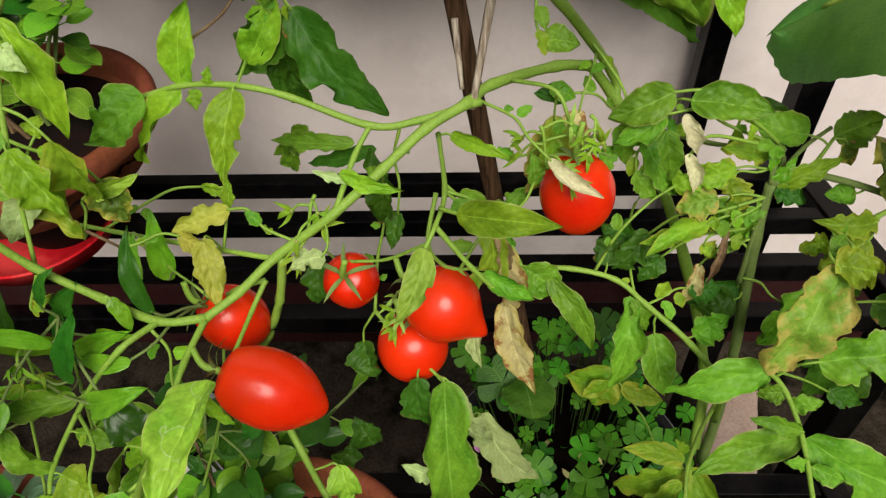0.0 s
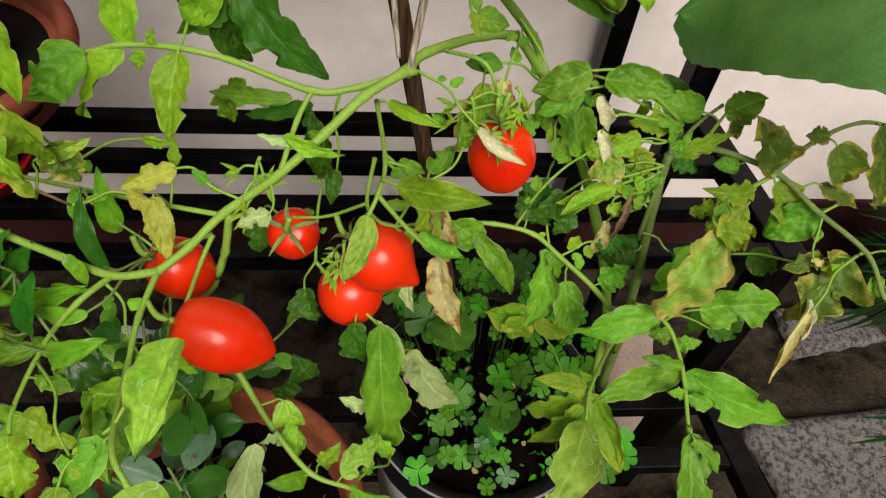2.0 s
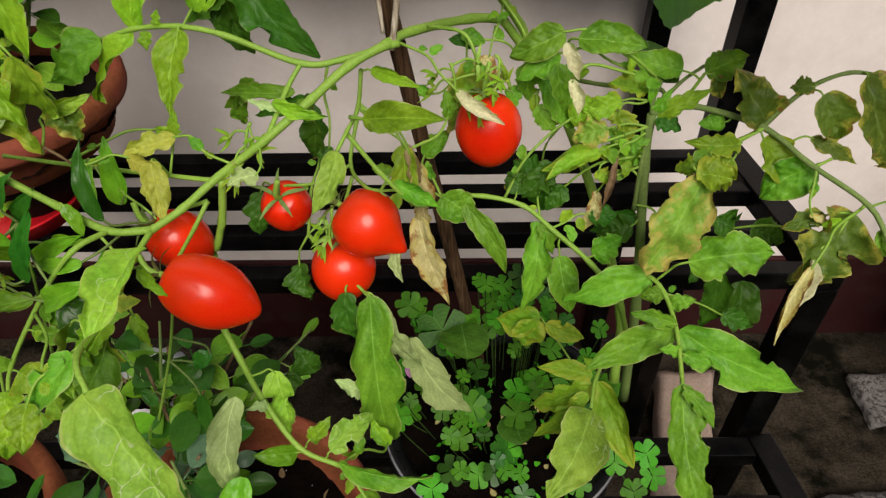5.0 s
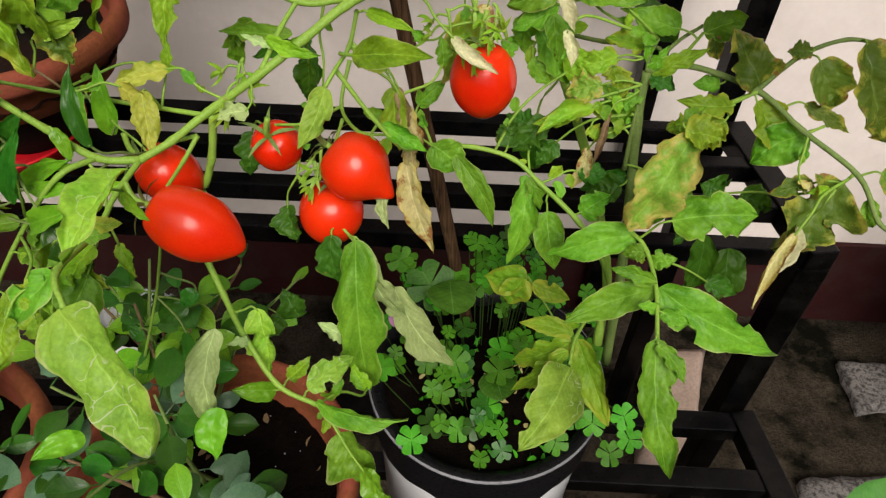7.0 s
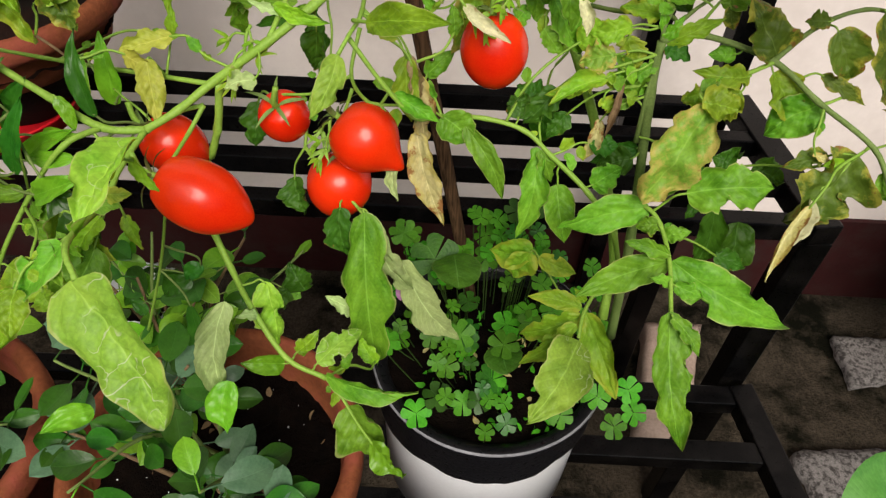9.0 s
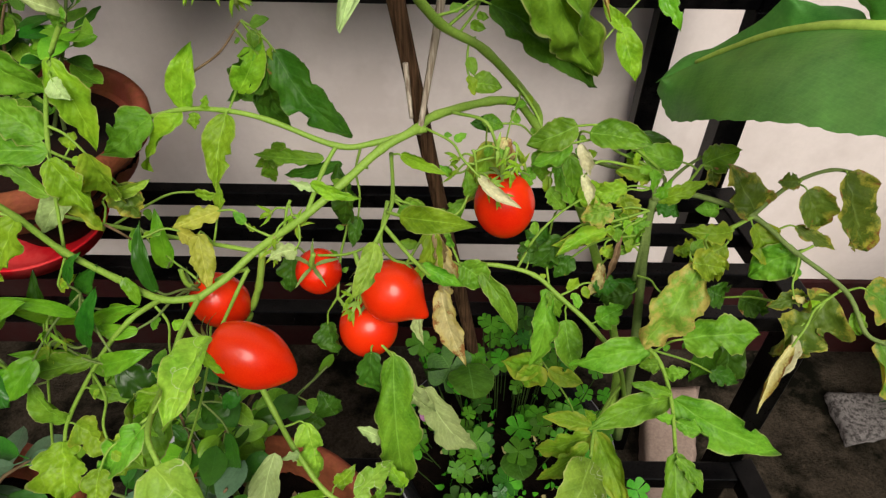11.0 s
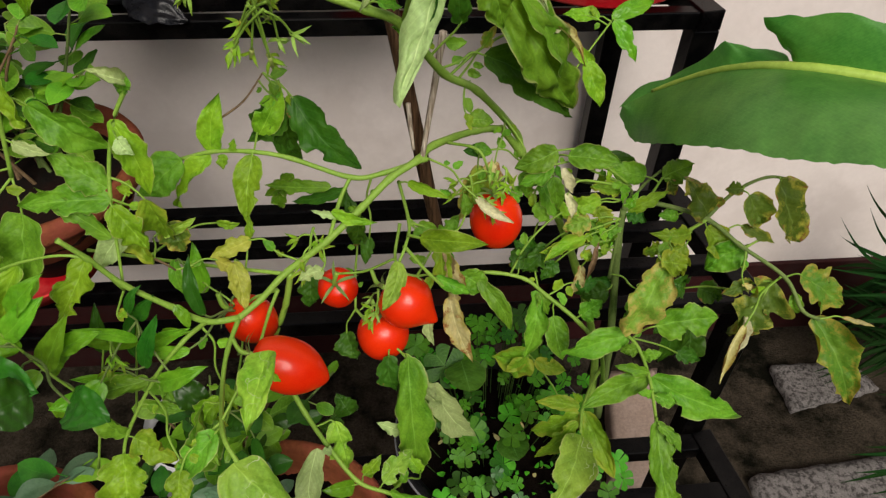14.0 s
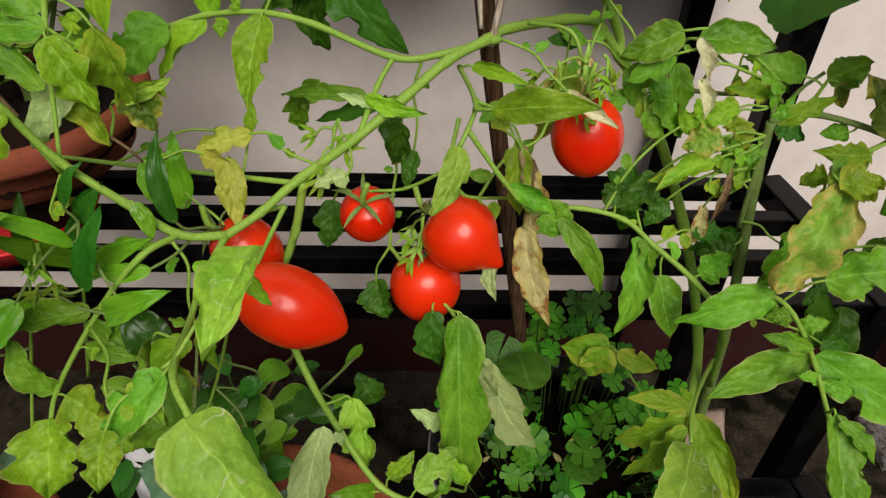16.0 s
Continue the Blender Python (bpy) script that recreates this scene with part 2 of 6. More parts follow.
SLAB = rough_surface("granite_slab", (0.13, 0.12, 0.115), (0.27, 0.25, 0.24), 40, 330, 0.9, 1.0, 0.005, stain=((0.055, 0.05, 0.047), 90), grainy=0.6)
PINK = rough_surface("pale_brick", (0.26, 0.19, 0.15), (0.38, 0.29, 0.24), 14, 160, 0.85, 0.6, 0.003)
BLACK = rough_surface("black_enamel", (0.0004, 0.0004, 0.0005), (0.0012, 0.0012, 0.0015), 9, 300, 0.30, 0.15, 0.0008, spec=0.14, stain=((0.0045, 0.0040, 0.0040), 20))
RED = rough_surface("red_painted_pot", (0.52, 0.0085, 0.015), (0.60, 0.013, 0.021), 7, 120, 0.6, 0.25, 0.002, spec=0.10, grainy=0.18, stain=((0.62, 0.045, 0.045), 14))
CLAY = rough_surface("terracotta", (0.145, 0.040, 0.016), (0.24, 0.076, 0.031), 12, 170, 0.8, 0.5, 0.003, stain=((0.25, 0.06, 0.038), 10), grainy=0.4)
# near-black clay: the shade under the pot's overhanging rim, put into the colour
SHADED_CLAY = rough_surface("shaded_terracotta", (0.006, 0.003, 0.002), (0.018, 0.006, 0.004), 12, 170, 0.85, 0.5, 0.003, stain=((0.005, 0.004, 0.003), 10), grainy=0.4)
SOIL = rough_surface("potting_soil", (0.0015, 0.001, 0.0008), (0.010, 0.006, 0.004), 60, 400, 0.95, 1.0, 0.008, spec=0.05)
RED_SOIL = rough_surface("red_soil", (0.010, 0.005, 0.003), (0.040, 0.017, 0.010), 70, 420, 0.95, 1.0, 0.010, grainy=0.6)
WHITE = rough_surface("white_plastic", (0.78, 0.79, 0.82), (0.86, 0.87, 0.89), 6, 200, 0.4, 0.1, 0.001, grainy=0.1)
BLACK_PLASTIC = rough_surface("black_plastic", (0.003, 0.003, 0.004), (0.008, 0.008, 0.010), 10, 200, 0.3, 0.3, 0.002, spec=0.25)
UNRIPE = rough_surface("unripe_tomato_skin", (0.30, 0.36, 0.10), (0.42, 0.47, 0.17), 40, 300, 0.3, 0.1, 0.001, spec=0.4)
LILAC = rough_surface("lilac_petal", (0.30, 0.12, 0.26), (0.45, 0.22, 0.38), 60, 300, 0.6, 0.2, 0.001)


def tomato_material():
    m, n, l, b = material("ripe_tomato_skin", 0.25, 0.0, 0.28)
    patch, speck = noise_tex(n, l, 22, 3), noise_tex(n, l, 900, 3, 0.6)
    col = ramp(n, l, patch, [(0.3, (0.60, 0.010, 0.0012)), (0.75, (0.75, 0.030, 0.002))])
    col = mixed(n, l, 0.12, col, ramp(n, l, speck, [(0.4, (0.55, 0.01, 0.002)), (0.6, (0.85, 0.07, 0.008))]))
    tc = n.new("ShaderNodeTexCoord")
    sep = n.new("ShaderNodeSeparateXYZ")
    l.new(tc.outputs["Generated"], sep.inputs[0])
    col = mixed(n, l, calc(n, l, "MULTIPLY", ramp(n, l, sep.outputs["Z"], [(0.6, (0, 0, 0)), (1.0, (1, 1, 1))]), 0.12), col, (0.78, 0.10, 0.012))
    l.new(col, b.inputs["Base Color"])
    b.inputs["Subsurface Weight"].default_value = 0.04
    b.inputs["Subsurface Radius"].default_value = (0.01, 0.002, 0.001)
    b.inputs["Subsurface Scale"].default_value = 0.5
    b.inputs["Coat Weight"].default_value = 0.06
    b.inputs["Coat Roughness"].default_value = 0.12
    bump(n, l, b, patch, 0.08, 0.002)
    return m


TOMATO = tomato_material()


# ---- building helpers ----
def part(name, bm, mat, parent=None, label="", smooth=True):
    me = bpy.data.meshes.new(name)
    bm.normal_update()
    bm.to_mesh(me)
    bm.free()
    me.materials.append(mat)
    if smooth:
        me.polygons.foreach_set("use_smooth", [True] * len(me.polygons))
    ob = new(name, me)
    if parent is not None:
        ob.parent = parent
        ob.matrix_parent_inverse = parent.matrix_world.inverted()
    if label:
        ob["label"] = label
    return ob


def thing(name, at, label, category, group="", kind=""):
    ob = new(name)
    ob.matrix_world = Matrix.Translation(at)
    ob.empty_display_size = 0.02
    return tagged(ob, label, category, group, kind)


def box_bm(size, at=(0, 0, 0), bevel=0.003, turn=0.0):
    bm = bmesh.new()
    bmesh.ops.create_cube(bm, size=1.0)
    bmesh.ops.scale(bm, vec=size, verts=bm.verts)
    if bevel:
        bmesh.ops.bevel(bm, geom=list(bm.edges), offset=bevel, segments=2, affect="EDGES", profile=0.5)
    bmesh.ops.transform(bm, matrix=pose(*at, 0, 0, turn), verts=bm.verts)
    return bm


def bar_bm(a, b, wide, high, bevel=0.002):
    """A bar with a square section from a to b; wide across, high upright (or along y for an upright bar)."""
    a, b = Vector(a), Vector(b)
    d = b - a
    bm = box_bm((d.length, wide, high), bevel=bevel)
    x = d.normalized()
    up = Vector((0, 0, 1)) if abs(x.z) < 0.9 else Vector((0, 1, 0))
    y = up.cross(x).normalized()
    m = Matrix((x, y, x.cross(y))).transposed().to_4x4()
    m.translation = (a + b) / 2
    bmesh.ops.transform(bm, matrix=m, verts=bm.verts)
    return bm


def lathe_bm(profile, at, segments=48, wobble=0.0, seed=0.0):
    """A turned body from (radius, height) pairs."""
    bm = bmesh.new()
    rings = []
    for r, z in profile:
        ring = []
        for i in range(segments):
            a = 2 * math.pi * i / segments
            k = 1 + wobble * noise.noise(Vector((2 * math.cos(a) + seed, 2 * math.sin(a), 6 * z)))
            ring.append(bm.verts.new((at[0] + r * k * math.cos(a), at[1] + r * k * math.sin(a), at[2] + z)))
        rings.append(ring)
    for p, q in zip(rings, rings[1:]):
        for i in range(segments):
            j = (i + 1) % segments
            bm.faces.new((p[i], p[j], q[j], q[i]))
    for ring, flip in ((rings[0], True), (rings[-1], False)):
        if len(ring) > 2:
            bm.faces.new(list(reversed(ring)) if flip else ring)
    return bm


def spline(points, per=6):
    """A smooth line through the points."""
    p = [Vector(q) for q in points]
    p = [2 * p[0] - p[1]] + p + [2 * p[-1] - p[-2]]
    out = []
    for i in range(1, len(p) - 2):
        for k in range(per):
            t = k / per
            a, b, c, d = p[i - 1], p[i], p[i + 1], p[i + 2]
            out.append(0.5 * ((2 * b) + (c - a) * t + (2 * a - 5 * b + 4 * c - d) * t * t + (3 * b - a - 3 * c + d) * t ** 3))
    out.append(p[-2])
    return out


def tube_bm(points, r0, r1, sides=9, per=6, knots=0.0, bm=None):
    """A tapering round stem along the points, a little swollen at the knots."""
    line = spline(points, per)
    bm = bm or bmesh.new()
    rings = []
    ref = Vector((0.3, 0.2, 0.93))
    for i, p in enumerate(line):
        d = (line[min(i + 1, len(line) - 1)] - line[max(i - 1, 0)]).normalized()
        u = d.cross(ref)
        u = (u if u.length > 0.1 else d.cross(Vector((1, 0, 0)))).normalized()
        v = d.cross(u)
        t = i / (len(line) - 1)
        r = (r0 + (r1 - r0) * t) * (1 + 0.10 * noise.noise(p * 90)) * (1 + (knots if i % per == 0 else 0))
        rings.append([bm.verts.new(p + r * (math.cos(2 * math.pi * k / sides) * u + math.sin(2 * math.pi * k / sides) * v)) for k in range(sides)])
    for p, q in zip(rings, rings[1:]):
        for k in range(sides):
            j = (k + 1) % sides
            bm.faces.new((p[k], q[k], q[j], p[j]))
    bm.faces.new(rings[0])
    bm.faces.new(list(reversed(rings[-1])))
    return bm


LINES = []
WAITING = []


def stem(parent, points, r0, r1, mat=None, name="stem", knots=0.16):
    LINES.append((parent, spline(points, 8)))
    return part(name, tube_bm(points, 0.57 * r0, 0.57 * r1, knots=knots), mat or STEM, parent)


def petioles(plants, seed):
    """Every leaf that stands off its stem gets a thin stalk, the long ones with small leaflets on them."""
    rnd = random.Random(seed)
    for parent, base, tip, blade in WAITING:
        d = (tip - base).normalized()
        best = None
        for owner, line in LINES:
            if owner is not parent:
                continue
            for p in line:
                g = (base - p).length
                cost = g * (1.7 - d.dot((base - p) / g)) if g > 1e-4 else 0.0
                if best is None or cost < best[0]:
                    best = (cost, g, p)
        if best is None or not 0.004 < best[1] < 0.08:
            continue
        g, p = best[1], best[2]
        a = p.lerp(base, 0.4) + Vector((rnd.uniform(-0.08, 0.08), rnd.uniform(-0.05, 0.08), rnd.uniform(0.0, 0.12))) * g
        c = p.lerp(base, 0.8) - d * 0.08 * g + Vector((0, 0, 0.06 * g))
        r = 0.0008 + 0.005 * min(g, 0.08)
        part("petiole", tube_bm([p, a, c, base + d * 0.002], r, 0.75 * r, sides=6, per=4), STEM if parent in plants else STEM_DARK, blade)
        if g > 0.028 and parent in plants:
            for k in range(rnd.randint(1, 3)):
                q = p.lerp(a, 0.6) if k == 0 else (a if k == 1 else c)
                o = (d.cross(FACE).normalized() * rnd.choice((-1, 1)) + 0.5 * d + Vector((0, 0, rnd.uniform(-0.5, 0.2)))).normalized()
                size = rnd.uniform(0.008, 0.017)
                bm = blade_bm(q + o * 0.002, q + o * size, 0.55 * size, roll=rnd.uniform(-40, 40), lobes=0.3, wave=0.2, seed=rnd.random() * 90, nu=3, nv=12)
                part("leaflet", bm, rnd.choice((GREEN, FRESH, YELLOW, GREEN)), blade)


FACE = Vector((0.0, -0.72, 0.69))


def blade_bm(base, tip, width, roll=0.0, bend=0.15, fold=0.25, lobes=0.0, wave=0.05, shape=0.42, point=0.58, seed=0.0, nu=5, nv=30, bm=None, face=None, curl=0.0, tube=0.0, nod=0.0, tip_sharp=0.34, pillow=0.0, bites=()):
    """A leaf blade from base to tip. bend: how far it arches; fold: how its halves lift; lobes: how deep its edge is cut;
    wave: how its rim ripples; shape: where it is broadest; curl: how its halves roll in; tube: how far, in radians, its halves roll up; nod: how the tip droops;
    pillow: how it swells between its side veins and turns its rim; bites: (side, place, depth) of gnawed notches."""
    base, tip = Vector(base), Vector(tip)
    d = tip - base
    length = d.length
    d.normalize()
    n = Vector(face) if face else FACE.copy()
    s = d.cross(n)
    s = (s if s.length > 0.15 else d.cross(Vector((0.8, 0.1, 0.6)))).normalized()
    s = Matrix.Rotation(radians(roll), 3, d) @ s
    n = s.cross(d).normalized()
    own = bm is None
    bm = bm or bmesh.new()
    uv = bm.loops.layers.uv.verify()
    rows = []
    a = math.log(0.5) / math.log(shape)
    bow = 0.16 * noise.noise(Vector((seed * 5.1, 0.3, 0.7)))
    teeth = 5 + 2.5 * noise.noise(Vector((seed * 1.7, 8.8, 3.1)))
    twist = 0.8 * noise.noise(Vector((seed * 2.3, 4.4, 1.9)))
    for j in range(nv + 1):
        t = j / nv
        half = 0.5 * width * math.sin(math.pi * min(1.0, t ** a)) ** (point if t < shape else point + tip_sharp * (t - shape) / (1 - shape)) if 0 < t < 1 else 0.0
        turn = Matrix.Rotation(twist * (t - 0.3), 3, d)
        s2, n2 = turn @ s, turn @ n
        row = []
        for i in range(-nu, nu + 1):
            f = i / nu
            k = 3.1 if i > 0 else 8.2
            scallop = 0.9 * noise.noise(Vector((seed, t * 4.0, k))) + 0.45 * noise.noise(Vector((seed + 3, t * 9, k))) + 0.2 * noise.noise(Vector((seed + 9, t * 24, k)))
            saw = (t * teeth + 0.35 * (i > 0) + 0.5 * noise.noise(Vector((seed, t * 3, k)))) % 1.0
            cut = 1 + (0.03 + lobes * (0.75 if pillow else 1.1)) * scallop * f * f
            if pillow:
                sinus = 0.5 + 0.5 * math.cos(2 * math.pi * (t * (2.4 + 0.1 * teeth) + 0.13 * k + seed))
                cut -= 0.65 * lobes * sinus ** 3 * f * f * min(1.0, 4 * (1 - t))
                for side, place, depth in bites:
                    if side * f > 0:
                        cut -= depth * f * f * max(0.0, min(1.0, 3.2 - abs(t - place) / 0.022))
            if lobes > 0.03:
                cut -= (0.02 + 0.27 * lobes) * (saw ** 2.2) * f * f * min(1.0, 5 * (1 - t))
            w = half * f * max(0.25, cut)
            ang = curl * abs(f)
            lift = half * abs(f) * (fold + ang) + width * wave * 1.3 * f * f * noise.noise(Vector((seed * 3.7, t * 4.0, 1.2 * f)))
            lift += width * wave * 0.6 * noise.noise(Vector((seed + 7, t * 6, 3 * f)))
            if pillow:
                g = abs(f)
                lift += pillow * width * (0.055 * math.cos(2 * math.pi * (5.2 * (t - 0.42 * g) + 0.13 * k)) * math.sin(math.pi * min(1.0, 0.25 + 0.75 * g)) - 0.05 * max(0.0, 1 - 4 * g))
                lift += pillow * width * 0.55 * max(0.0, g - 0.55) ** 2 / 0.2 * noise.noise(Vector((seed * 2.9, t * 2.8, k)))
            arch = bend * length * math.sin(math.pi * t) * 0.5
            sway = bow * length * math.sin(math.pi * t)
            across = w * math.cos(min(1.4, ang))
            if tube:
                across = math.copysign(abs(w) * math.sin(abs(f) * tube) / (abs(f) * tube + 1e-6), w)
                lift += abs(w) * (1 - math.cos(f * tube)) / (abs(f) * abs(tube) + 1e-6) * math.copysign(1, tube)
            lift -= nod * length * max(0, t - 0.45) ** 2
            p = base + d * (length * t) + s2 * across + s * sway + n2 * (arch + lift * min(1.0, 6 * t))
            row.append((bm.verts.new(p), 0.5 + 0.5 * f, t))
        rows.append(row)
    for p, q in zip(rows, rows[1:]):
        for i in range(2 * nu):
            quad = (p[i], p[i + 1], q[i + 1], q[i])
            fc = bm.faces.new([v[0] for v in quad])
            for loop, v in zip(fc.loops, quad):
                loop[uv].uv = (v[1], v[2])
    if own:
        bmesh.ops.remove_doubles(bm, verts=bm.verts, dist=1e-5)
    return bm


LEAVES = [0]
LOOKS = {"leaf_yellowing": "yellowing green leaf", "leaf_lemon": "yellow withering leaf", "leaf_mottled": "yellow leaf with brown specks", "leaf_speckled": "green leaf speckled yellow and brown", "leaf_olive": "dull olive leaf with brown patches",
         "leaf_underside": "curled leaf showing its pale underside", "leaf_dry": "dry straw-coloured leaf", "leaf_withered": "withered whitish leaf", "leaf_dead": "shrivelled brown dead leaf"}


def leaf(parent, base, tip, width, mat=None, roll=0.0, bend=0.15, fold=0.25, lobes=0.3, wave=0.17, label="", **kw):
    """One tomato leaflet, a part of its plant."""
    LEAVES[0] += 1
    width *= 0.9
    k = LEAVES[0] * 0.731
    curl = kw.pop("curl", max(0.0, 0.5 * noise.noise(Vector((k * 3.3, 1.1, 6.0)))))
    kw.setdefault("nod", 0.3 * noise.noise(Vector((k * 1.9, 7.7, 4.0))))
    roll += 26 * noise.noise(Vector((k * 4.7, 2.2, 9.1)))
    bend += 0.14 * noise.noise(Vector((k * 2.1, 5.1, 2.0)))
    luck = random.Random(LEAVES[0])
    kw.setdefault("shape", 0.38)
    bites = [(luck.choice((-1, 1)), luck.uniform(0.3, 0.85), luck.uniform(0.25, 0.6)) for _ in range(luck.choice((0, 0, 1, 1, 2)))] if width > 0.014 and lobes > 0.045 else ()
    blade = part("leaf", blade_bm(base, tip, width, roll, bend, fold, lobes, wave, seed=k, curl=curl, nu=6, nv=40, pillow=0.6 if lobes > 0.03 else 0.12, bites=bites, **kw), mat or GREEN, parent, label or LOOKS.get((mat or GREEN).name, ""))
    WAITING.append((parent, Vector(base), Vector(tip), blade))
    return blade

# ---- setting ----
WALL_Y = 1.01
wall = part("wall_north", box_bm((7.0, 0.2, 3.2), (0, WALL_Y + 0.1, 1.6), 0.0), WALL, None, smooth=False)
tagged(wall, "cream rendered garden wall behind the plant stand", "wall", kind="structure")
band = part("baseboard", box_bm((7.0, 0.012, 0.25), (0, WALL_Y - 0.006, 0.125), 0.003), MAROON, None, smooth=False)
tagged(band, "dark maroon painted skirting along the wall", "skirting", kind="structure")

# unseen walls, added to block low sky light and set the bounce
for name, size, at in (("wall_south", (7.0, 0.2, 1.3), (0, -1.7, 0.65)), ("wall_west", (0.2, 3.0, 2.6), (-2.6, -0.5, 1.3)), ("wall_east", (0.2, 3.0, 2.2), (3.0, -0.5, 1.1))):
    tagged(part(name, box_bm(size, at, 0.0), YARD, None, smooth=False), "unseen grey wall added to hold back low sky light", "wall", kind="structure")

def ground_sheet():
    bm = bmesh.new()
    bmesh.ops.create_grid(bm, x_segments=150, y_segments=110, size=1.0)
    for v in bm.verts:
        v.co.x, v.co.y = v.co.x * 3.5, -2.0 + (v.co.y + 1) * 0.5 * (WALL_Y + 2.0)
        v.co.z = 0.006 * noise.noise(v.co * 5) + 0.004 * noise.noise(v.co * 17)
    return bm


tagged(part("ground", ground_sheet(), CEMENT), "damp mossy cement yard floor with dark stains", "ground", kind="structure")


def yard_sheet():
    bm = bmesh.new()
    bmesh.ops.create_grid(bm, x_segments=2, y_segments=2, size=60.0)
    bmesh.ops.translate(bm, vec=(0, 0, -0.03), verts=bm.verts)
    return bm


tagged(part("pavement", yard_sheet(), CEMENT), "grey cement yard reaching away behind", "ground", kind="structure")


def slab(corners, high, mat, name, label, category):
    """A rough stone laid flat: its four corners on the floor, worn rim and uneven top."""
    bm = bmesh.new()
    k = 14
    a, b, c, d = [Vector((*p, 0)) for p in corners]
    top = []
    for i in range(k + 1):
        for j in range(k + 1):
            u, v = i / k, j / k
            p = (a * (1 - u) + b * u) * (1 - v) + (d * (1 - u) + c * u) * v
            rim = min(u, 1 - u, v, 1 - v)
            p += Vector((noise.noise(p * 30), noise.noise(p * 30 + Vector((5, 0, 0))), 0)) * (0.008 if rim < 0.05 else 0.0)
            p.z = high * (1 - 0.25 * max(0, 0.06 - rim) / 0.06) + 0.004 * noise.noise(p * 40)
            top.append(bm.verts.new(p))
    for i in range(k):
        for j in range(k):
            q = (top[i * (k + 1) + j], top[(i + 1) * (k + 1) + j], top[(i + 1) * (k + 1) + j + 1], top[i * (k + 1) + j + 1])
            bm.faces.new(q)
    edge = [e for e in bm.edges if e.is_boundary]
    r = bmesh.ops.extrude_edge_only(bm, edges=edge)
    for v in r["geom"]:
        if isinstance(v, bmesh.types.BMVert):
            v.co.z = -0.02
    bmesh.ops.recalc_face_normals(bm, faces=bm.faces)
    return tagged(part(name, bm, mat), label, category)


slab([(0.935, 0.87), (1.148, 0.86), (1.177, 0.78), (0.93, 0.735)], 0.022, SLAB, "paving_stone", "small rough grey granite slab on the cement floor", "paving stone")
slab([(0.748, 0.572), (1.15, 0.605), (1.20, 0.35), (0.80, 0.36)], 0.03, SLAB, "paving_stone", "large rough grey granite slab on the cement floor", "paving stone")
slab([(0.50, 0.85), (0.625, 0.86), (0.535, 0.56), (0.43, 0.56)], 0.06, PINK, "brick", "pale pinkish brick lying on the floor under the stand", "brick")


# ---- plant stand: three stepped shelves of black painted steel ----
def side_x(y):
    return 0.464 - 0.17 * (y - 0.461)


stand = thing("plant_stand", (-0.2, 0.6, 0), "black painted steel plant stand with three stepped slatted shelves", "plant stand")
LEFT = -1.15
LEG = 0.036
TIERS = [("lower", 0.45, [0.442, 0.357, 0.272, 0.187], 0.03), ("middle", 0.75, [0.698, 0.626, 0.551, 0.480], 0.022), ("upper", 1.03, [0.975, 0.898, 0.821, 0.744], 0.022)]
for tier, top, backs, deep in TIERS:
    for y in backs:
        part("slat", bar_bm((LEFT, y - deep / 2, top - 0.0125), (side_x(y) - 0.012, y - deep / 2, top - 0.0125), deep, 0.025), BLACK, stand, smooth=False)
    front, back = backs[-1] - deep, backs[0]
    for end in (0, 1):
        xa, xb = (side_x(front), side_x(back)) if end else (LEFT, LEFT)
        part("side_rail", bar_bm((xa, front - 0.003, top - 0.0115), (xb, back + 0.002, top - 0.0115), 0.034, 0.029), BLACK, stand, smooth=False)
        for y, x in ((front + 0.016, xa), (back - 0.016, xb)):
            if tier != "upper" and y > back - 0.1 and y > front + 0.1:
                continue
            part("leg", bar_bm((x - 0.002, y, 0), (x - 0.002, y, top - 0.026), LEG, LEG), BLACK, stand, smooth=False)


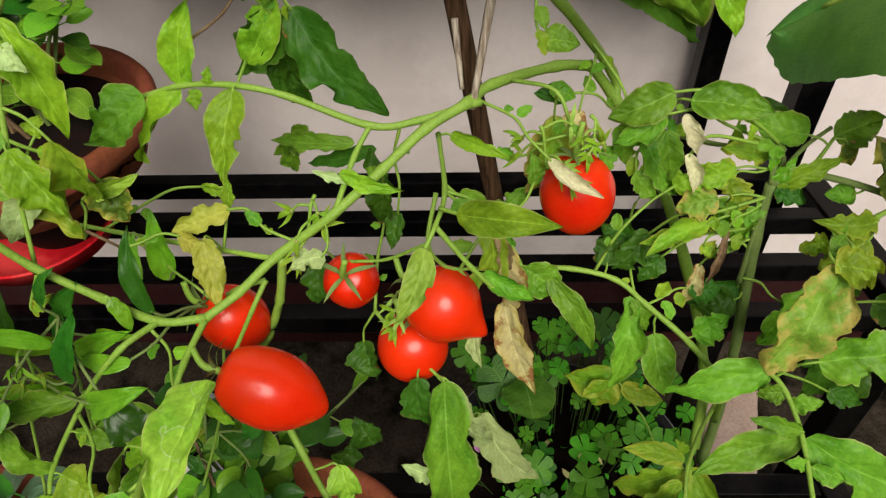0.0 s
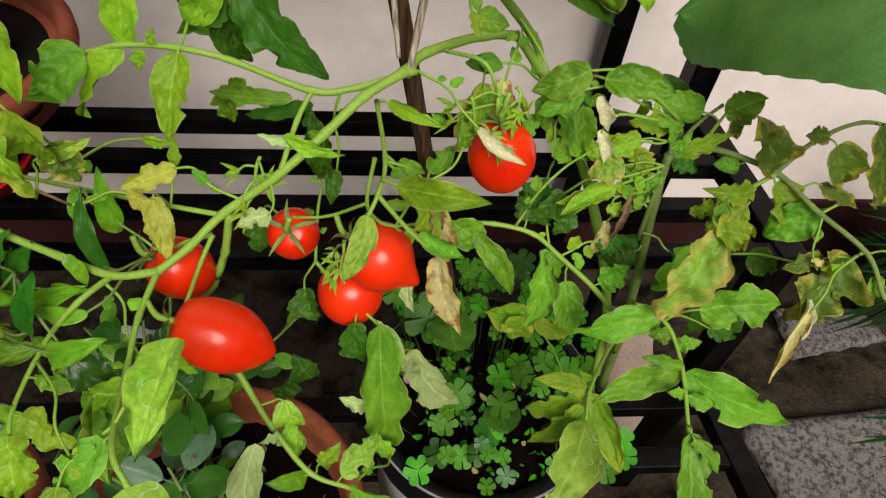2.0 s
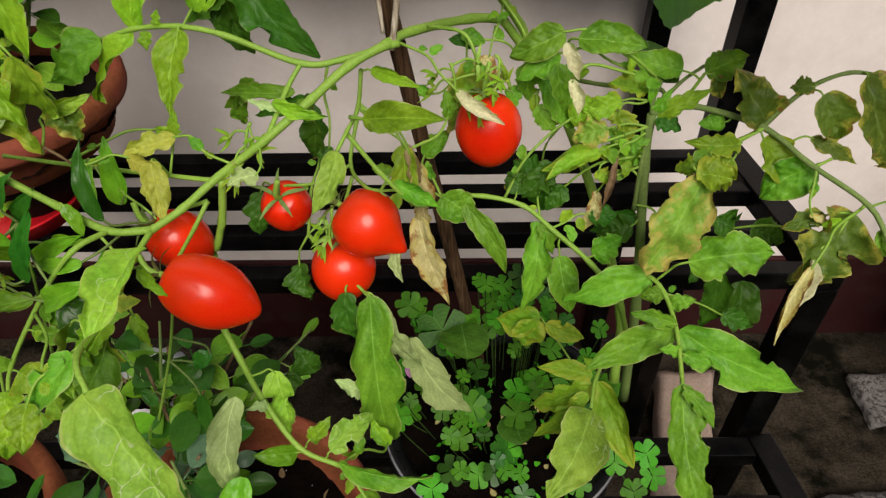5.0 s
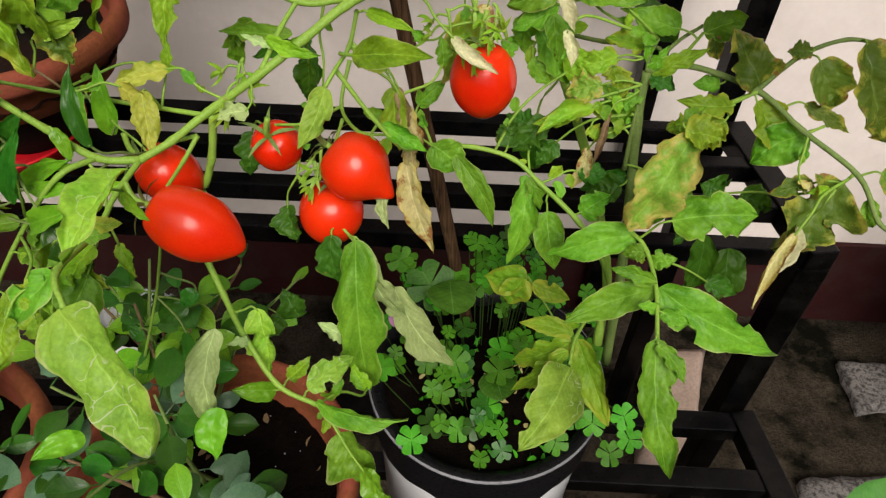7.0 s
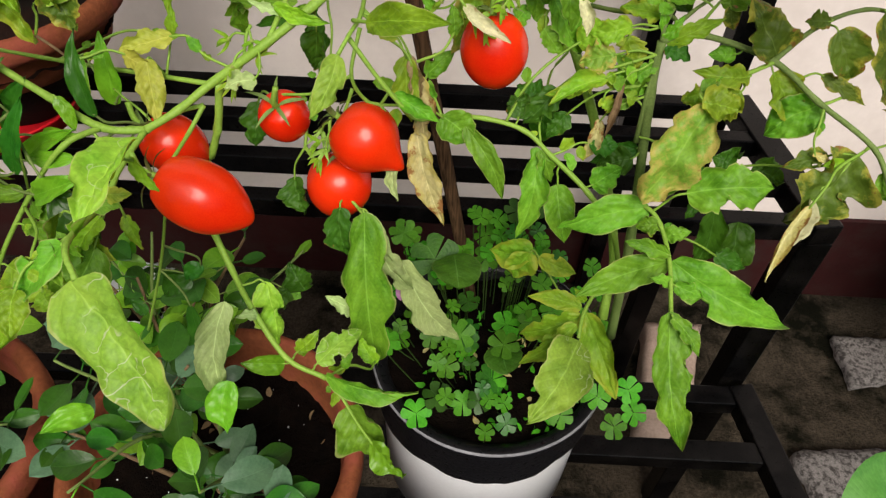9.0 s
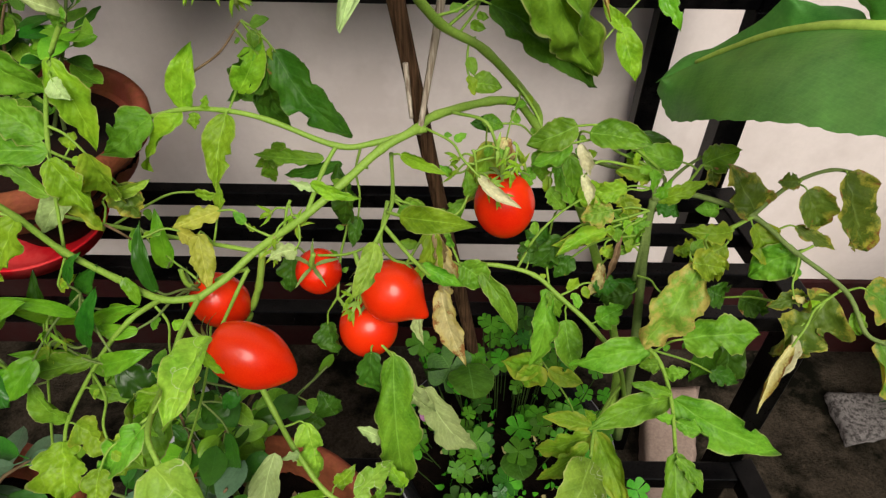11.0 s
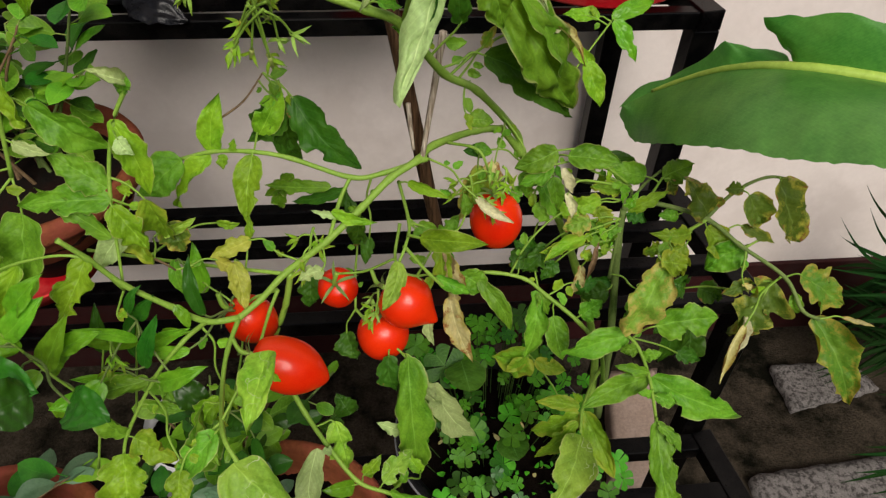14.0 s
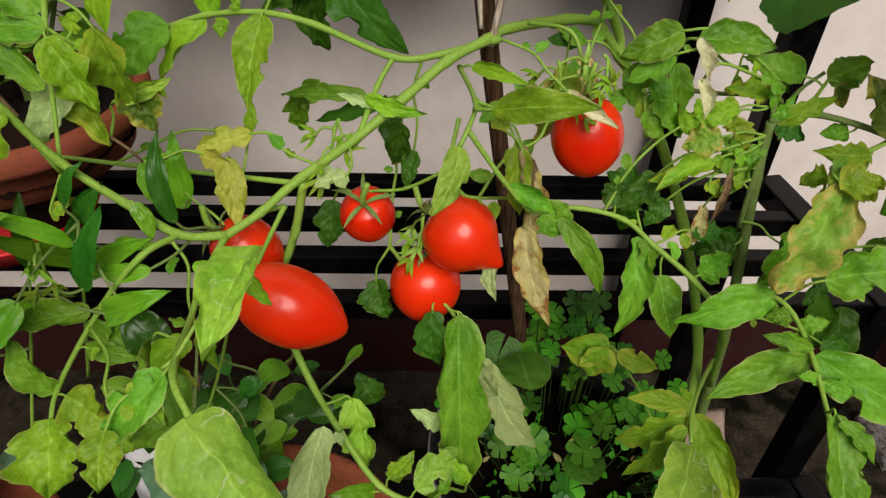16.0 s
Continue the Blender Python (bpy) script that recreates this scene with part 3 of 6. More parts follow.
# ---- pots and what grows in them ----
def pot(name, at, r, high, mat, label, soil=SOIL, foot=0.72, lip=0.016, lip_high=0.035, group="flower pots", soil_down=0.05, wall=None):
    """A round pot with a rolled rim, hollow, and its soil."""
    x, y, z = at
    t = thing(name, at, label, "flower pot", group)
    f = r * foot
    prof = [(f * 0.6, 0.004), (f, 0.0), (f + 0.003, 0.004), (r - lip * 0.8, high - lip_high - 0.004), (r - 0.002, high - lip_high), (r, high - lip_high + 0.006),
            (r, high - 0.008), (r - 0.004, high - 0.001), (r - 0.010, high), (r - 0.017, high - 0.004), (r - 0.02, high - 0.02), (r - 0.028, high - soil_down - 0.02), (r * 0.6, high - soil_down - 0.03)]
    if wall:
        part("pot_body", lathe_bm(prof[:4] + [(r - lip * 0.8 - 0.006, high - lip_high - 0.002)], at, 64, 0.012, x * 9), wall, t, "terracotta wall coloured near-black for the shade under the rim")
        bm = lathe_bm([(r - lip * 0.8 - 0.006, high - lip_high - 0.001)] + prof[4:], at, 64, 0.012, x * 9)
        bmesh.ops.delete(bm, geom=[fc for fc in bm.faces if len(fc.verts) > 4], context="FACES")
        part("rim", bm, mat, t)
    else:
        part("pot_body", lathe_bm(prof, at, 64, 0.012, x * 9), mat, t)
    bm = bmesh.new()
    bmesh.ops.create_grid(bm, x_segments=36, y_segments=36, size=1.0)
    rr = r - 0.02
    for v in list(bm.verts):
        u, w = v.co.x, v.co.y
        p = Vector((u * math.sqrt(1 - w * w / 2), w * math.sqrt(1 - u * u / 2), 0)) * rr
        v.co = Vector((x + p.x, y + p.y, z + high - soil_down + 0.008 * noise.noise(Vector((p.x, p.y, x)) * 45) + 0.006 * noise.noise(Vector((p.x, p.y, x)) * 130)))
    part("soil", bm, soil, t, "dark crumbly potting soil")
    return t


pot("flower_pot", (0.292, 0.865, 1.03), 0.185, 0.30, RED, "large bright red painted pot on the top shelf", foot=0.70)
pot("flower_pot", (-0.02, 0.885, 1.03), 0.11, 0.2, RED, "small red painted pot on the top shelf")
pot("flower_pot", (-0.62, 0.86, 1.03), 0.115, 0.2, BLACK_PLASTIC, "black plastic pot on the top shelf")


def grow_bag(at, r, high, seed, label, name="grow_bag", mat=None):
    """A soft bag of creased plastic, filled with soil."""
    t = thing(name, at, label, name.replace("_", " "), "grow bags on the top shelf" if name == "grow_bag" else "")
    bm = bmesh.new()
    rings = []
    seg, rows = 64, 22
    for k in range(rows + 1):
        v = k / rows
        ring = []
        for i in range(seg):
            a = 2 * math.pi * i / seg
            q = Vector((math.cos(a), math.sin(a), 0))
            bulge = r * (0.9 + 0.16 * math.sin(math.pi * v) + 0.10 * noise.noise(Vector((q.x * 1.6 + seed, q.y * 1.6, v * 2))) + 0.05 * noise.noise(Vector((q.x * 5, q.y * 5 + seed, v * 7))) + 0.03 * noise.noise(Vector((q.x * 14, q.y * 14, v * 12 + seed))))
            ring.append(bm.verts.new((at[0] + q.x * bulge, at[1] + q.y * bulge * 0.85, at[2] + high * v + (0.012 * noise.noise(q * 3 + Vector((seed, 0, 0))) if v > 0.9 else 0))))
        rings.append(ring)
    for p, q in zip(rings, rings[1:]):
        for i in range(seg):
            n = (i + 1) % seg
            bm.faces.new((p[i], p[n], q[n], q[i]))
    bm.faces.new(list(reversed(rings[0])))
    part("bag", bm, mat or BLACK_PLASTIC, t)
    part("soil", lathe_bm([(r * 0.9, high * 0.86), (r * 0.4, high * 0.88), (0.01, high * 0.885)], at, 32, 0.05), SOIL, t, "dark potting soil")
    return t


grow_bag((-0.13, 0.885, 1.03), 0.085, 0.17, 2.0, "black plastic grow bag with shiny creases on the top shelf")
grow_bag((-0.34, 0.85, 1.03), 0.105, 0.16, 5.0, "crumpled black plastic grow bag at the shelf edge")
bm = blade_bm((-0.335, 0.745, 1.055), (-0.255, 0.712, 1.034), 0.05, lobes=0.3, wave=0.2, bend=0.2, seed=3.0)
bag_flap = part("plastic_sheet", bm, BLACK_PLASTIC)
tagged(bag_flap, "torn scrap of black plastic sheet over the shelf edge", "plastic sheet")
pot("flower_pot", (-0.468, 0.598, 0.7585), 0.147, 0.1565, CLAY, "faded red terracotta pot with brown soil on the middle shelf", soil=RED_SOIL, foot=0.30, lip=0.030, lip_high=0.026, wall=SHADED_CLAY)
saucer = thing("saucer", (-0.497, 0.588, 0.75), "bright red plastic saucer under the terracotta pot", "saucer")
part("dish", lathe_bm([(0.060, 0.002), (0.083, 0.0), (0.0925, 0.022), (0.0940, 0.024), (0.0905, 0.025), (0.081, 0.008), (0.05, 0.0075)], (-0.497, 0.588, 0.75), 64), RED, saucer)
pot("flower_pot", (-0.17, 0.215, 0.45), 0.145, 0.20, CLAY, "weathered terracotta pot on the lowest shelf", foot=0.75)
pot("flower_pot", (-0.475, 0.20, 0.45), 0.145, 0.21, CLAY, "weathered terracotta pot on the lowest shelf", foot=0.75)


def bucket(at, r, high):
    t = thing("bucket", at, "white plastic bucket with a torn black collar used as planter", "bucket")
    f = r * 0.94
    part("bucket_body", lathe_bm([(f * 0.6, 0.003), (f, 0), (r - 0.004, high - 0.05), (r - 0.004, high - 0.012), (r - 0.009, high - 0.012), (f - 0.006, 0.01), (f * 0.5, 0.012)], at, 64, 0.0), WHITE, t)
    bm = bmesh.new()
    rings = []
    seg = 72
    for r0, z0 in ((r + 0.001, None), (r + 0.003, -0.012), (r + 0.004, 0.0), (r + 0.001, 0.001), (r - 0.011, -0.005), (r - 0.014, -0.05)):
        ring = []
        for i in range(seg):
            a = 2 * math.pi * i / seg
            z = high + (z0 if z0 is not None else -0.062 + 0.014 * noise.noise(Vector((1.7 * math.cos(a), 1.7 * math.sin(a), 4))) + 0.006 * noise.noise(Vector((6 * math.cos(a), 6 * math.sin(a), 1))))
            ring.append(bm.verts.new((at[0] + r0 * math.cos(a), at[1] + r0 * math.sin(a), at[2] + z)))
        rings.append(ring)
    for p, q in zip(rings, rings[1:]):
        for i in range(seg):
            j = (i + 1) % seg
            bm.faces.new((p[i], p[j], q[j], q[i]))
    part("collar", bm, BLACK_PLASTIC, t, "torn black plastic collar")
    bm = lathe_bm([(r + 0.0043, high - 0.002), (r + 0.0050, high - 0.0005), (r + 0.004, high + 0.0012), (r + 0.003, high + 0.0014)], at, 72)
    bmesh.ops.delete(bm, geom=[fc for fc in bm.faces if len(fc.verts) > 4], context="FACES")
    part("rim", bm, GREYRIM, t, "worn grey rim")
    bm = bmesh.new()
    bmesh.ops.create_grid(bm, x_segments=30, y_segments=30, size=1.0)
    for v in list(bm.verts):
        u, w = v.co.x, v.co.y
        p = Vector((u * math.sqrt(1 - w * w / 2), w * math.sqrt(1 - u * u / 2), 0)) * (r - 0.008)
        v.co = Vector((at[0] + p.x, at[1] + p.y, at[2] + high - 0.018 + 0.008 * noise.noise(p * 45)))
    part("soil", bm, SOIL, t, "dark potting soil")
    return t


GREYRIM = rough_surface("worn_grey_rim", (0.12, 0.12, 0.13), (0.25, 0.25, 0.27), 20, 200, 0.5, 0.2, 0.001)
BUCKET = (0.098, 0.333, 0.45)
bucket(BUCKET, 0.120, 0.222)

# ---- stake ----
stake = thing("stake", (0.085, 0.40, 0.65), "weathered brown wooden stake tied to the tomato vine", "stake")
part("pole", tube_bm([(0.088, 0.405, 0.60), (0.055, 0.392, 0.80), (0.012, 0.380, 1.04), (-0.032, 0.372, 1.30), (-0.06, 0.366, 1.50)], 0.0068, 0.0064, sides=7), STAKE, stake)
part("bark_strip", tube_bm([(0.023, 0.362, 1.190), (0.017, 0.360, 1.146), (0.012, 0.357, 1.115), (0.006, 0.352, 1.076)], 0.0034, 0.0022, sides=5), BARK, stake, "pale split strip of bark")
part("bark_strip", tube_bm([(-0.004, 0.370, 1.124), (-0.002, 0.366, 1.102), (0.000, 0.362, 1.083)], 0.0022, 0.0016, sides=5), BARK, stake, "pale split strip of bark")

# ---- tomato plants ----
vine = thing("tomato_plant", (0.11, 0.34, 0.65), "tall tomato vine with a long fruiting branch tied to a stake", "tomato plant")
bush = thing("tomato_plant", (0.15, 0.33, 0.65), "bushy tomato plant with yellowing mottled leaves in the bucket", "tomato plant")

# the vine's and the bush's stems and leaves
stem(vine, [(0.193, 0.300, 0.773), (0.194, 0.330, 0.835), (0.164, 0.355, 0.934), (0.128, 0.385, 1.014), (0.102, 0.400, 1.049), (0.084, 0.405, 1.072)], 0.0075, 0.006)
stem(vine, [(0.084, 0.405, 1.072), (0.060, 0.400, 1.075), (0.019, 0.375, 1.078), (0.003, 0.350, 1.081), (-0.021, 0.335, 1.074), (-0.046, 0.315, 1.060), (-0.075, 0.295, 1.043), (-0.109, 0.284, 1.021), (-0.129, 0.265, 1.011), (-0.146, 0.250, 1.006)], 0.0062, 0.0045)
stem(vine, [(-0.146, 0.250, 1.006), (-0.169, 0.243, 1.012), (-0.191, 0.240, 1.035), (-0.216, 0.238, 1.062), (-0.231, 0.235, 1.092), (-0.242, 0.230, 1.115)], 0.0046, 0.0032)
stem(vine, [(0.011, 0.352, 1.081), (-0.026, 0.343, 1.074), (-0.054, 0.340, 1.073), (-0.102, 0.345, 1.091), (-0.133, 0.350, 1.095), (-0.167, 0.360, 1.089), (-0.194, 0.365, 1.079)], 0.0042, 0.003)
stem(vine, [(-0.054, 0.340, 1.073), (-0.063, 0.325, 1.062), (-0.072, 0.297, 1.047)], 0.003, 0.003)
stem(vine, [(-0.106, 0.285, 1.019), (-0.115, 0.285, 0.981), (-0.127, 0.280, 0.951), (-0.137, 0.280, 0.936)], 0.0048, 0.0045)
stem(vine, [(-0.110, 0.285, 1.018), (-0.158, 0.300, 1.013), (-0.226, 0.325, 1.003), (-0.292, 0.350, 0.994)], 0.003, 0.0025)
stem(vine, [(0.102, 0.400, 1.049), (0.097, 0.402, 1.069), (0.053, 0.365, 1.136), (0.020, 0.325, 1.176), (-0.011, 0.285, 1.233), (-0.033, 0.278, 1.247), (-0.061, 0.285, 1.255), (-0.086, 0.290, 1.264), (-0.123, 0.290, 1.274), (-0.152, 0.290, 1.282), (-0.206, 0.288, 1.281), (-0.232, 0.285, 1.274), (-0.257, 0.290, 1.275), (-0.287, 0.300, 1.278)], 0.0058, 0.0046)
stem(vine, [(-0.232, 0.285, 1.274), (-0.245, 0.280, 1.257), (-0.258, 0.280, 1.227), (-0.267, 0.278, 1.190), (-0.278, 0.275, 1.134)], 0.004, 0.0025)
stem(vine, [(-0.152, 0.290, 1.282), (-0.160, 0.285, 1.299), (-0.167, 0.280, 1.319), (-0.173, 0.275, 1.340)], 0.0035, 0.0028)
stem(vine, [(-0.091, 0.290, 1.269), (-0.083, 0.300, 1.286), (-0.066, 0.310, 1.318), (-0.061, 0.310, 1.335)], 0.004, 0.003)
stem(vine, [(-0.188, 0.290, 1.195), (-0.204, 0.285, 1.168), (-0.215, 0.270, 1.126), (-0.220, 0.243, 1.052)], 0.003, 0.002)
stem(vine, [(-0.102, 0.260, 1.354), (-0.107, 0.262, 1.332), (-0.106, 0.262, 1.316)], 0.003, 0.002)
stem(vine, [(-0.204, 0.288, 1.281), (-0.221, 0.290, 1.296), (-0.225, 0.290, 1.304)], 0.0028, 0.0018)
stem(vine, [(-0.027, 0.240, 1.369), (-0.022, 0.232, 1.354), (-0.014, 0.224, 1.342), (-0.005, 0.218, 1.336), (0.010, 0.212, 1.339)], 0.003, 0.0026)
stem(vine, [(-0.011, 0.285, 1.233), (-0.007, 0.265, 1.262), (-0.003, 0.235, 1.305), (0.001, 0.220, 1.329), (0.010, 0.212, 1.339)], 0.003, 0.0024)
stem(vine, [(0.010, 0.212, 1.339), (-0.000, 0.206, 1.345), (-0.008, 0.203, 1.343), (-0.013, 0.201, 1.338), (-0.016, 0.200, 1.334)], 0.0022, 0.0018)
stem(vine, [(0.010, 0.212, 1.339), (0.017, 0.208, 1.345), (0.025, 0.206, 1.345), (0.031, 0.205, 1.340)], 0.0022, 0.0018)
stem(vine, [(0.010, 0.212, 1.339), (0.011, 0.206, 1.330), (0.011, 0.202, 1.321)], 0.002, 0.0016)
stem(vine, [(0.010, 0.212, 1.339), (0.011, 0.215, 1.344)], 0.0022, 0.0018)
leaf(vine, (0.011, 0.202, 1.323), (-0.019, 0.173, 1.246), 0.033, PALE, roll=-22, tube=-1.7, bend=-0.10, lobes=0.06, fold=0.0, wave=0.25, shape=0.42, nod=0, curl=0)
leaf(vine, (0.010, 0.206, 1.310), (-0.001, 0.198, 1.265), 0.015, DARK, roll=50, tube=1.0, lobes=0.15, nod=0)
leaf(vine, (-0.016, 0.200, 1.335), (-0.035, 0.192, 1.286), 0.016, PALE, roll=-25, tube=-1.2, bend=0.25, fold=0.1, wave=0.35, lobes=0.25, nod=0, curl=0, shape=0.35)
leaf(vine, (-0.022, 0.205, 1.312), (-0.032, 0.200, 1.303), 0.008, GREEN, tube=1.0, lobes=0.3)
leaf(vine, (-0.007, 0.204, 1.343), (-0.018, 0.202, 1.329), 0.009, YELLOW, roll=30, lobes=0.1)
leaf(vine, (0.027, 0.206, 1.343), (0.058, 0.200, 1.280), 0.019, PALE, roll=22, tube=-1.2, bend=0.25, lobes=0.35, fold=0.1, wave=0.4, nod=0, curl=0)
leaf(vine, (0.038, 0.210, 1.329), (0.057, 0.215, 1.305), 0.012, PALE, roll=40, tube=1.0, lobes=0.4)
leaf(vine, (0.047, 0.215, 1.309), (0.057, 0.210, 1.297), 0.010, YELLOW, roll=50, lobes=0.3)
leaf(vine, (0.011, 0.215, 1.339), (0.001, 0.232, 1.377), 0.022, FRESH, bend=-0.08, tube=0.4, lobes=0.05, shape=0.5, nod=0)
leaf(vine, (0.017, 0.212, 1.338), (0.027, 0.214, 1.310), 0.012, YELLOW, roll=25, lobes=0.12, bend=0.25)
leaf(vine, (0.034, 0.220, 1.326), (0.021, 0.220, 1.322), 0.007, LIGHT, roll=20)
leaf(vine, (0.011, 0.206, 1.329), (0.002, 0.208, 1.331), 0.006, GREEN, lobes=0.1)
leaf(vine, (0.011, 0.206, 1.328), (0.017, 0.206, 1.334), 0.004, FRESH)
leaf(vine, (0.028, 0.300, 1.226), (0.027, 0.290, 1.267), 0.018, DARK)
leaf(vine, (0.041, 0.300, 1.260), (0.056, 0.305, 1.221), 0.030, GREEN, roll=15, lobes=0.3)
leaf(vine, (0.007, 0.250, 1.299), (0.005, 0.262, 1.244), 0.013, DARK, roll=10, lobes=0.1)
leaf(vine, (-0.003, 0.290, 1.222), (-0.018, 0.285, 1.232), 0.011, GREEN, lobes=0.05)
leaf(vine, (0.058, 0.320, 1.239), (0.125, 0.357, 1.126), 0.052, GREEN, roll=12, lobes=0.3, bend=0.18, wave=0.35, nod=0)
leaf(vine, (0.050, 0.335, 1.185), (0.130, 0.357, 1.114), 0.041, DARK, roll=-10, lobes=0.25, bend=0.1, nod=0)
leaf(vine, (0.068, 0.320, 1.241), (0.121, 0.345, 1.157), 0.032, GREEN, roll=-25, lobes=0.3)
leaf(vine, (0.093, 0.336, 1.211), (0.125, 0.330, 1.176), 0.009, DRY, curl=0.8, tube=1.2)
leaf(vine, (0.092, 0.336, 1.207), (0.108, 0.332, 1.209), 0.013, WITHERED, tube=1.0, roll=30)
leaf(vine, (0.049, 0.335, 1.191), (0.056, 0.330, 1.210), 0.011, MOTTLED, lobes=0.4)
leaf(vine, (-0.026, 0.270, 1.255), (-0.012, 0.280, 1.247), 0.011, GREEN)
leaf(vine, (0.042, 0.340, 1.126), (0.063, 0.340, 1.123), 0.018, GREEN, lobes=0.04)
leaf(vine, (-0.106, 0.262, 1.318), (-0.112, 0.258, 1.281), 0.028, FRESH, lobes=0.5, wave=0.25, bend=-0.15)
leaf(vine, (-0.109, 0.262, 1.312), (-0.127, 0.255, 1.318), 0.013, FRESH, lobes=0.5)
leaf(vine, (-0.105, 0.262, 1.314), (-0.090, 0.260, 1.305), 0.013, FRESH, lobes=0.4)
leaf(vine, (-0.106, 0.265, 1.318), (-0.092, 0.270, 1.333), 0.014, GREEN, lobes=0.5)
leaf(vine, (-0.079, 0.300, 1.295), (-0.093, 0.290, 1.303), 0.012, FRESH, lobes=0.3)
leaf(vine, (-0.077, 0.310, 1.288), (-0.045, 0.360, 1.291), 0.026, DARK, lobes=0.3)
leaf(vine, (-0.079, 0.300, 1.290), (-0.076, 0.290, 1.265), 0.014, GREEN, roll=30)
leaf(vine, (-0.079, 0.320, 1.262), (-0.054, 0.330, 1.241), 0.013, GREEN, roll=20, lobes=0.4)
leaf(vine, (-0.072, 0.320, 1.267), (-0.054, 0.330, 1.262), 0.013, DARK)
leaf(vine, (-0.051, 0.340, 1.254), (-0.028, 0.330, 1.247), 0.014, GREEN, roll=-20)
leaf(vine, (-0.039, 0.350, 1.293), (-0.037, 0.350, 1.260), 0.018, GREEN, roll=25)
leaf(vine, (-0.164, 0.280, 1.335), (-0.141, 0.285, 1.301), 0.019, FRESH, roll=15, fold=0.5, lobes=0.08)
leaf(vine, (-0.153, 0.300, 1.291), (-0.204, 0.310, 1.279), 0.017, FRESH, lobes=0.08)
leaf(vine, (-0.175, 0.290, 1.311), (-0.198, 0.285, 1.301), 0.013, GREEN)
leaf(vine, (-0.227, 0.290, 1.301), (-0.253, 0.300, 1.241), 0.026, FRESH, roll=20, lobes=0.12)
leaf(vine, (-0.219, 0.300, 1.292), (-0.243, 0.310, 1.231), 0.026, FRESH, lobes=0.06)
leaf(vine, (-0.222, 0.290, 1.301), (-0.227, 0.285, 1.320), 0.017, FRESH, roll=20)
leaf(vine, (-0.154, 0.290, 1.280), (-0.152, 0.288, 1.265), 0.010, FRESH)
leaf(vine, (-0.275, 0.290, 1.280), (-0.262, 0.285, 1.259), 0.013, FRESH, roll=20)
leaf(vine, (-0.286, 0.280, 1.256), (-0.279, 0.280, 1.207), 0.035, LEMON, lobes=0.15, bend=-0.1)
leaf(vine, (-0.281, 0.270, 1.257), (-0.259, 0.265, 1.266), 0.012, PALE)
leaf(vine, (-0.249, 0.280, 1.246), (-0.245, 0.280, 1.269), 0.010, FRESH)
leaf(vine, (-0.263, 0.280, 1.208), (-0.253, 0.275, 1.174), 0.019, FRESH, roll=30, fold=0.6, lobes=0.08)
leaf(vine, (-0.269, 0.278, 1.175), (-0.295, 0.270, 1.195), 0.013, PALE, roll=20)
leaf(vine, (-0.268, 0.275, 1.162), (-0.243, 0.270, 1.155), 0.010, PALE)
leaf(vine, (-0.251, 0.280, 1.187), (-0.213, 0.290, 1.144), 0.030, GREEN, roll=20, bend=0.25, fold=0.4)
leaf(vine, (-0.188, 0.290, 1.195), (-0.210, 0.285, 1.208), 0.018, PALE, curl=0.9, bend=0.5)
leaf(vine, (-0.189, 0.290, 1.200), (-0.195, 0.288, 1.187), 0.016, GREEN)
leaf(vine, (-0.205, 0.285, 1.171), (-0.194, 0.280, 1.110), 0.024, FRESH, roll=-20)
leaf(vine, (-0.217, 0.270, 1.125), (-0.251, 0.280, 1.148), 0.027, GREEN, lobes=0.35)
leaf(vine, (-0.215, 0.265, 1.119), (-0.275, 0.265, 1.115), 0.027, GREEN, lobes=0.4, bend=0.2)
leaf(vine, (-0.275, 0.262, 1.112), (-0.304, 0.244, 1.027), 0.045, GREEN, lobes=0.25, shape=0.34, point=0.42, curl=0.0, wave=0.1)
leaf(vine, (-0.220, 0.255, 1.092), (-0.265, 0.270, 1.128), 0.018, GREEN, lobes=0.35)
leaf(vine, (-0.215, 0.262, 1.116), (-0.197, 0.255, 1.080), 0.025, FRESH, lobes=0.4)
leaf(vine, (-0.191, 0.262, 1.121), (-0.189, 0.280, 1.064), 0.023, YELLOW, lobes=0.4)
leaf(vine, (-0.232, 0.235, 1.093), (-0.260, 0.220, 1.048), 0.028, FRESH, lobes=0.5)
leaf(vine, (-0.278, 0.235, 1.089), (-0.304, 0.225, 1.041), 0.019, FRESH, lobes=0.35)
leaf(vine, (-0.305, 0.235, 1.081), (-0.346, 0.230, 1.015), 0.028, FRESH, lobes=0.5)
leaf(vine, (-0.292, 0.240, 1.114), (-0.287, 0.235, 1.092), 0.019, GREEN, lobes=0.5)
stem(vine, [(-0.220, 0.243, 1.052), (-0.236, 0.236, 1.093), (-0.277, 0.235, 1.091), (-0.322, 0.235, 1.069)], 0.0022, 0.0014)
leaf(vine, (-0.296, 0.270, 1.137), (-0.329, 0.262, 1.120), 0.021, PALE, roll=20, curl=0.4)
leaf(vine, (0.049, 0.318, 1.064), (0.080, 0.302, 1.048), 0.012, WITHERED, tube=1.0, lobes=0.1, bend=0.1, label="dry whitish folded sepal")
leaf(vine, (0.057, 0.365, 1.060), (0.057, 0.355, 1.013), 0.023, YELLOW, lobes=0.2)
leaf(vine, (0.073, 0.370, 1.062), (0.067, 0.360, 1.035), 0.020, DRY, lobes=0.2)
leaf(vine, (0.085, 0.340, 1.039), (0.096, 0.350, 1.050), 0.015, GREEN)
leaf(vine, (0.030, 0.340, 1.047), (0.021, 0.340, 1.057), 0.009, GREEN)
leaf(vine, (0.044, 0.330, 1.035), (0.041, 0.340, 1.053), 0.013, GREEN)
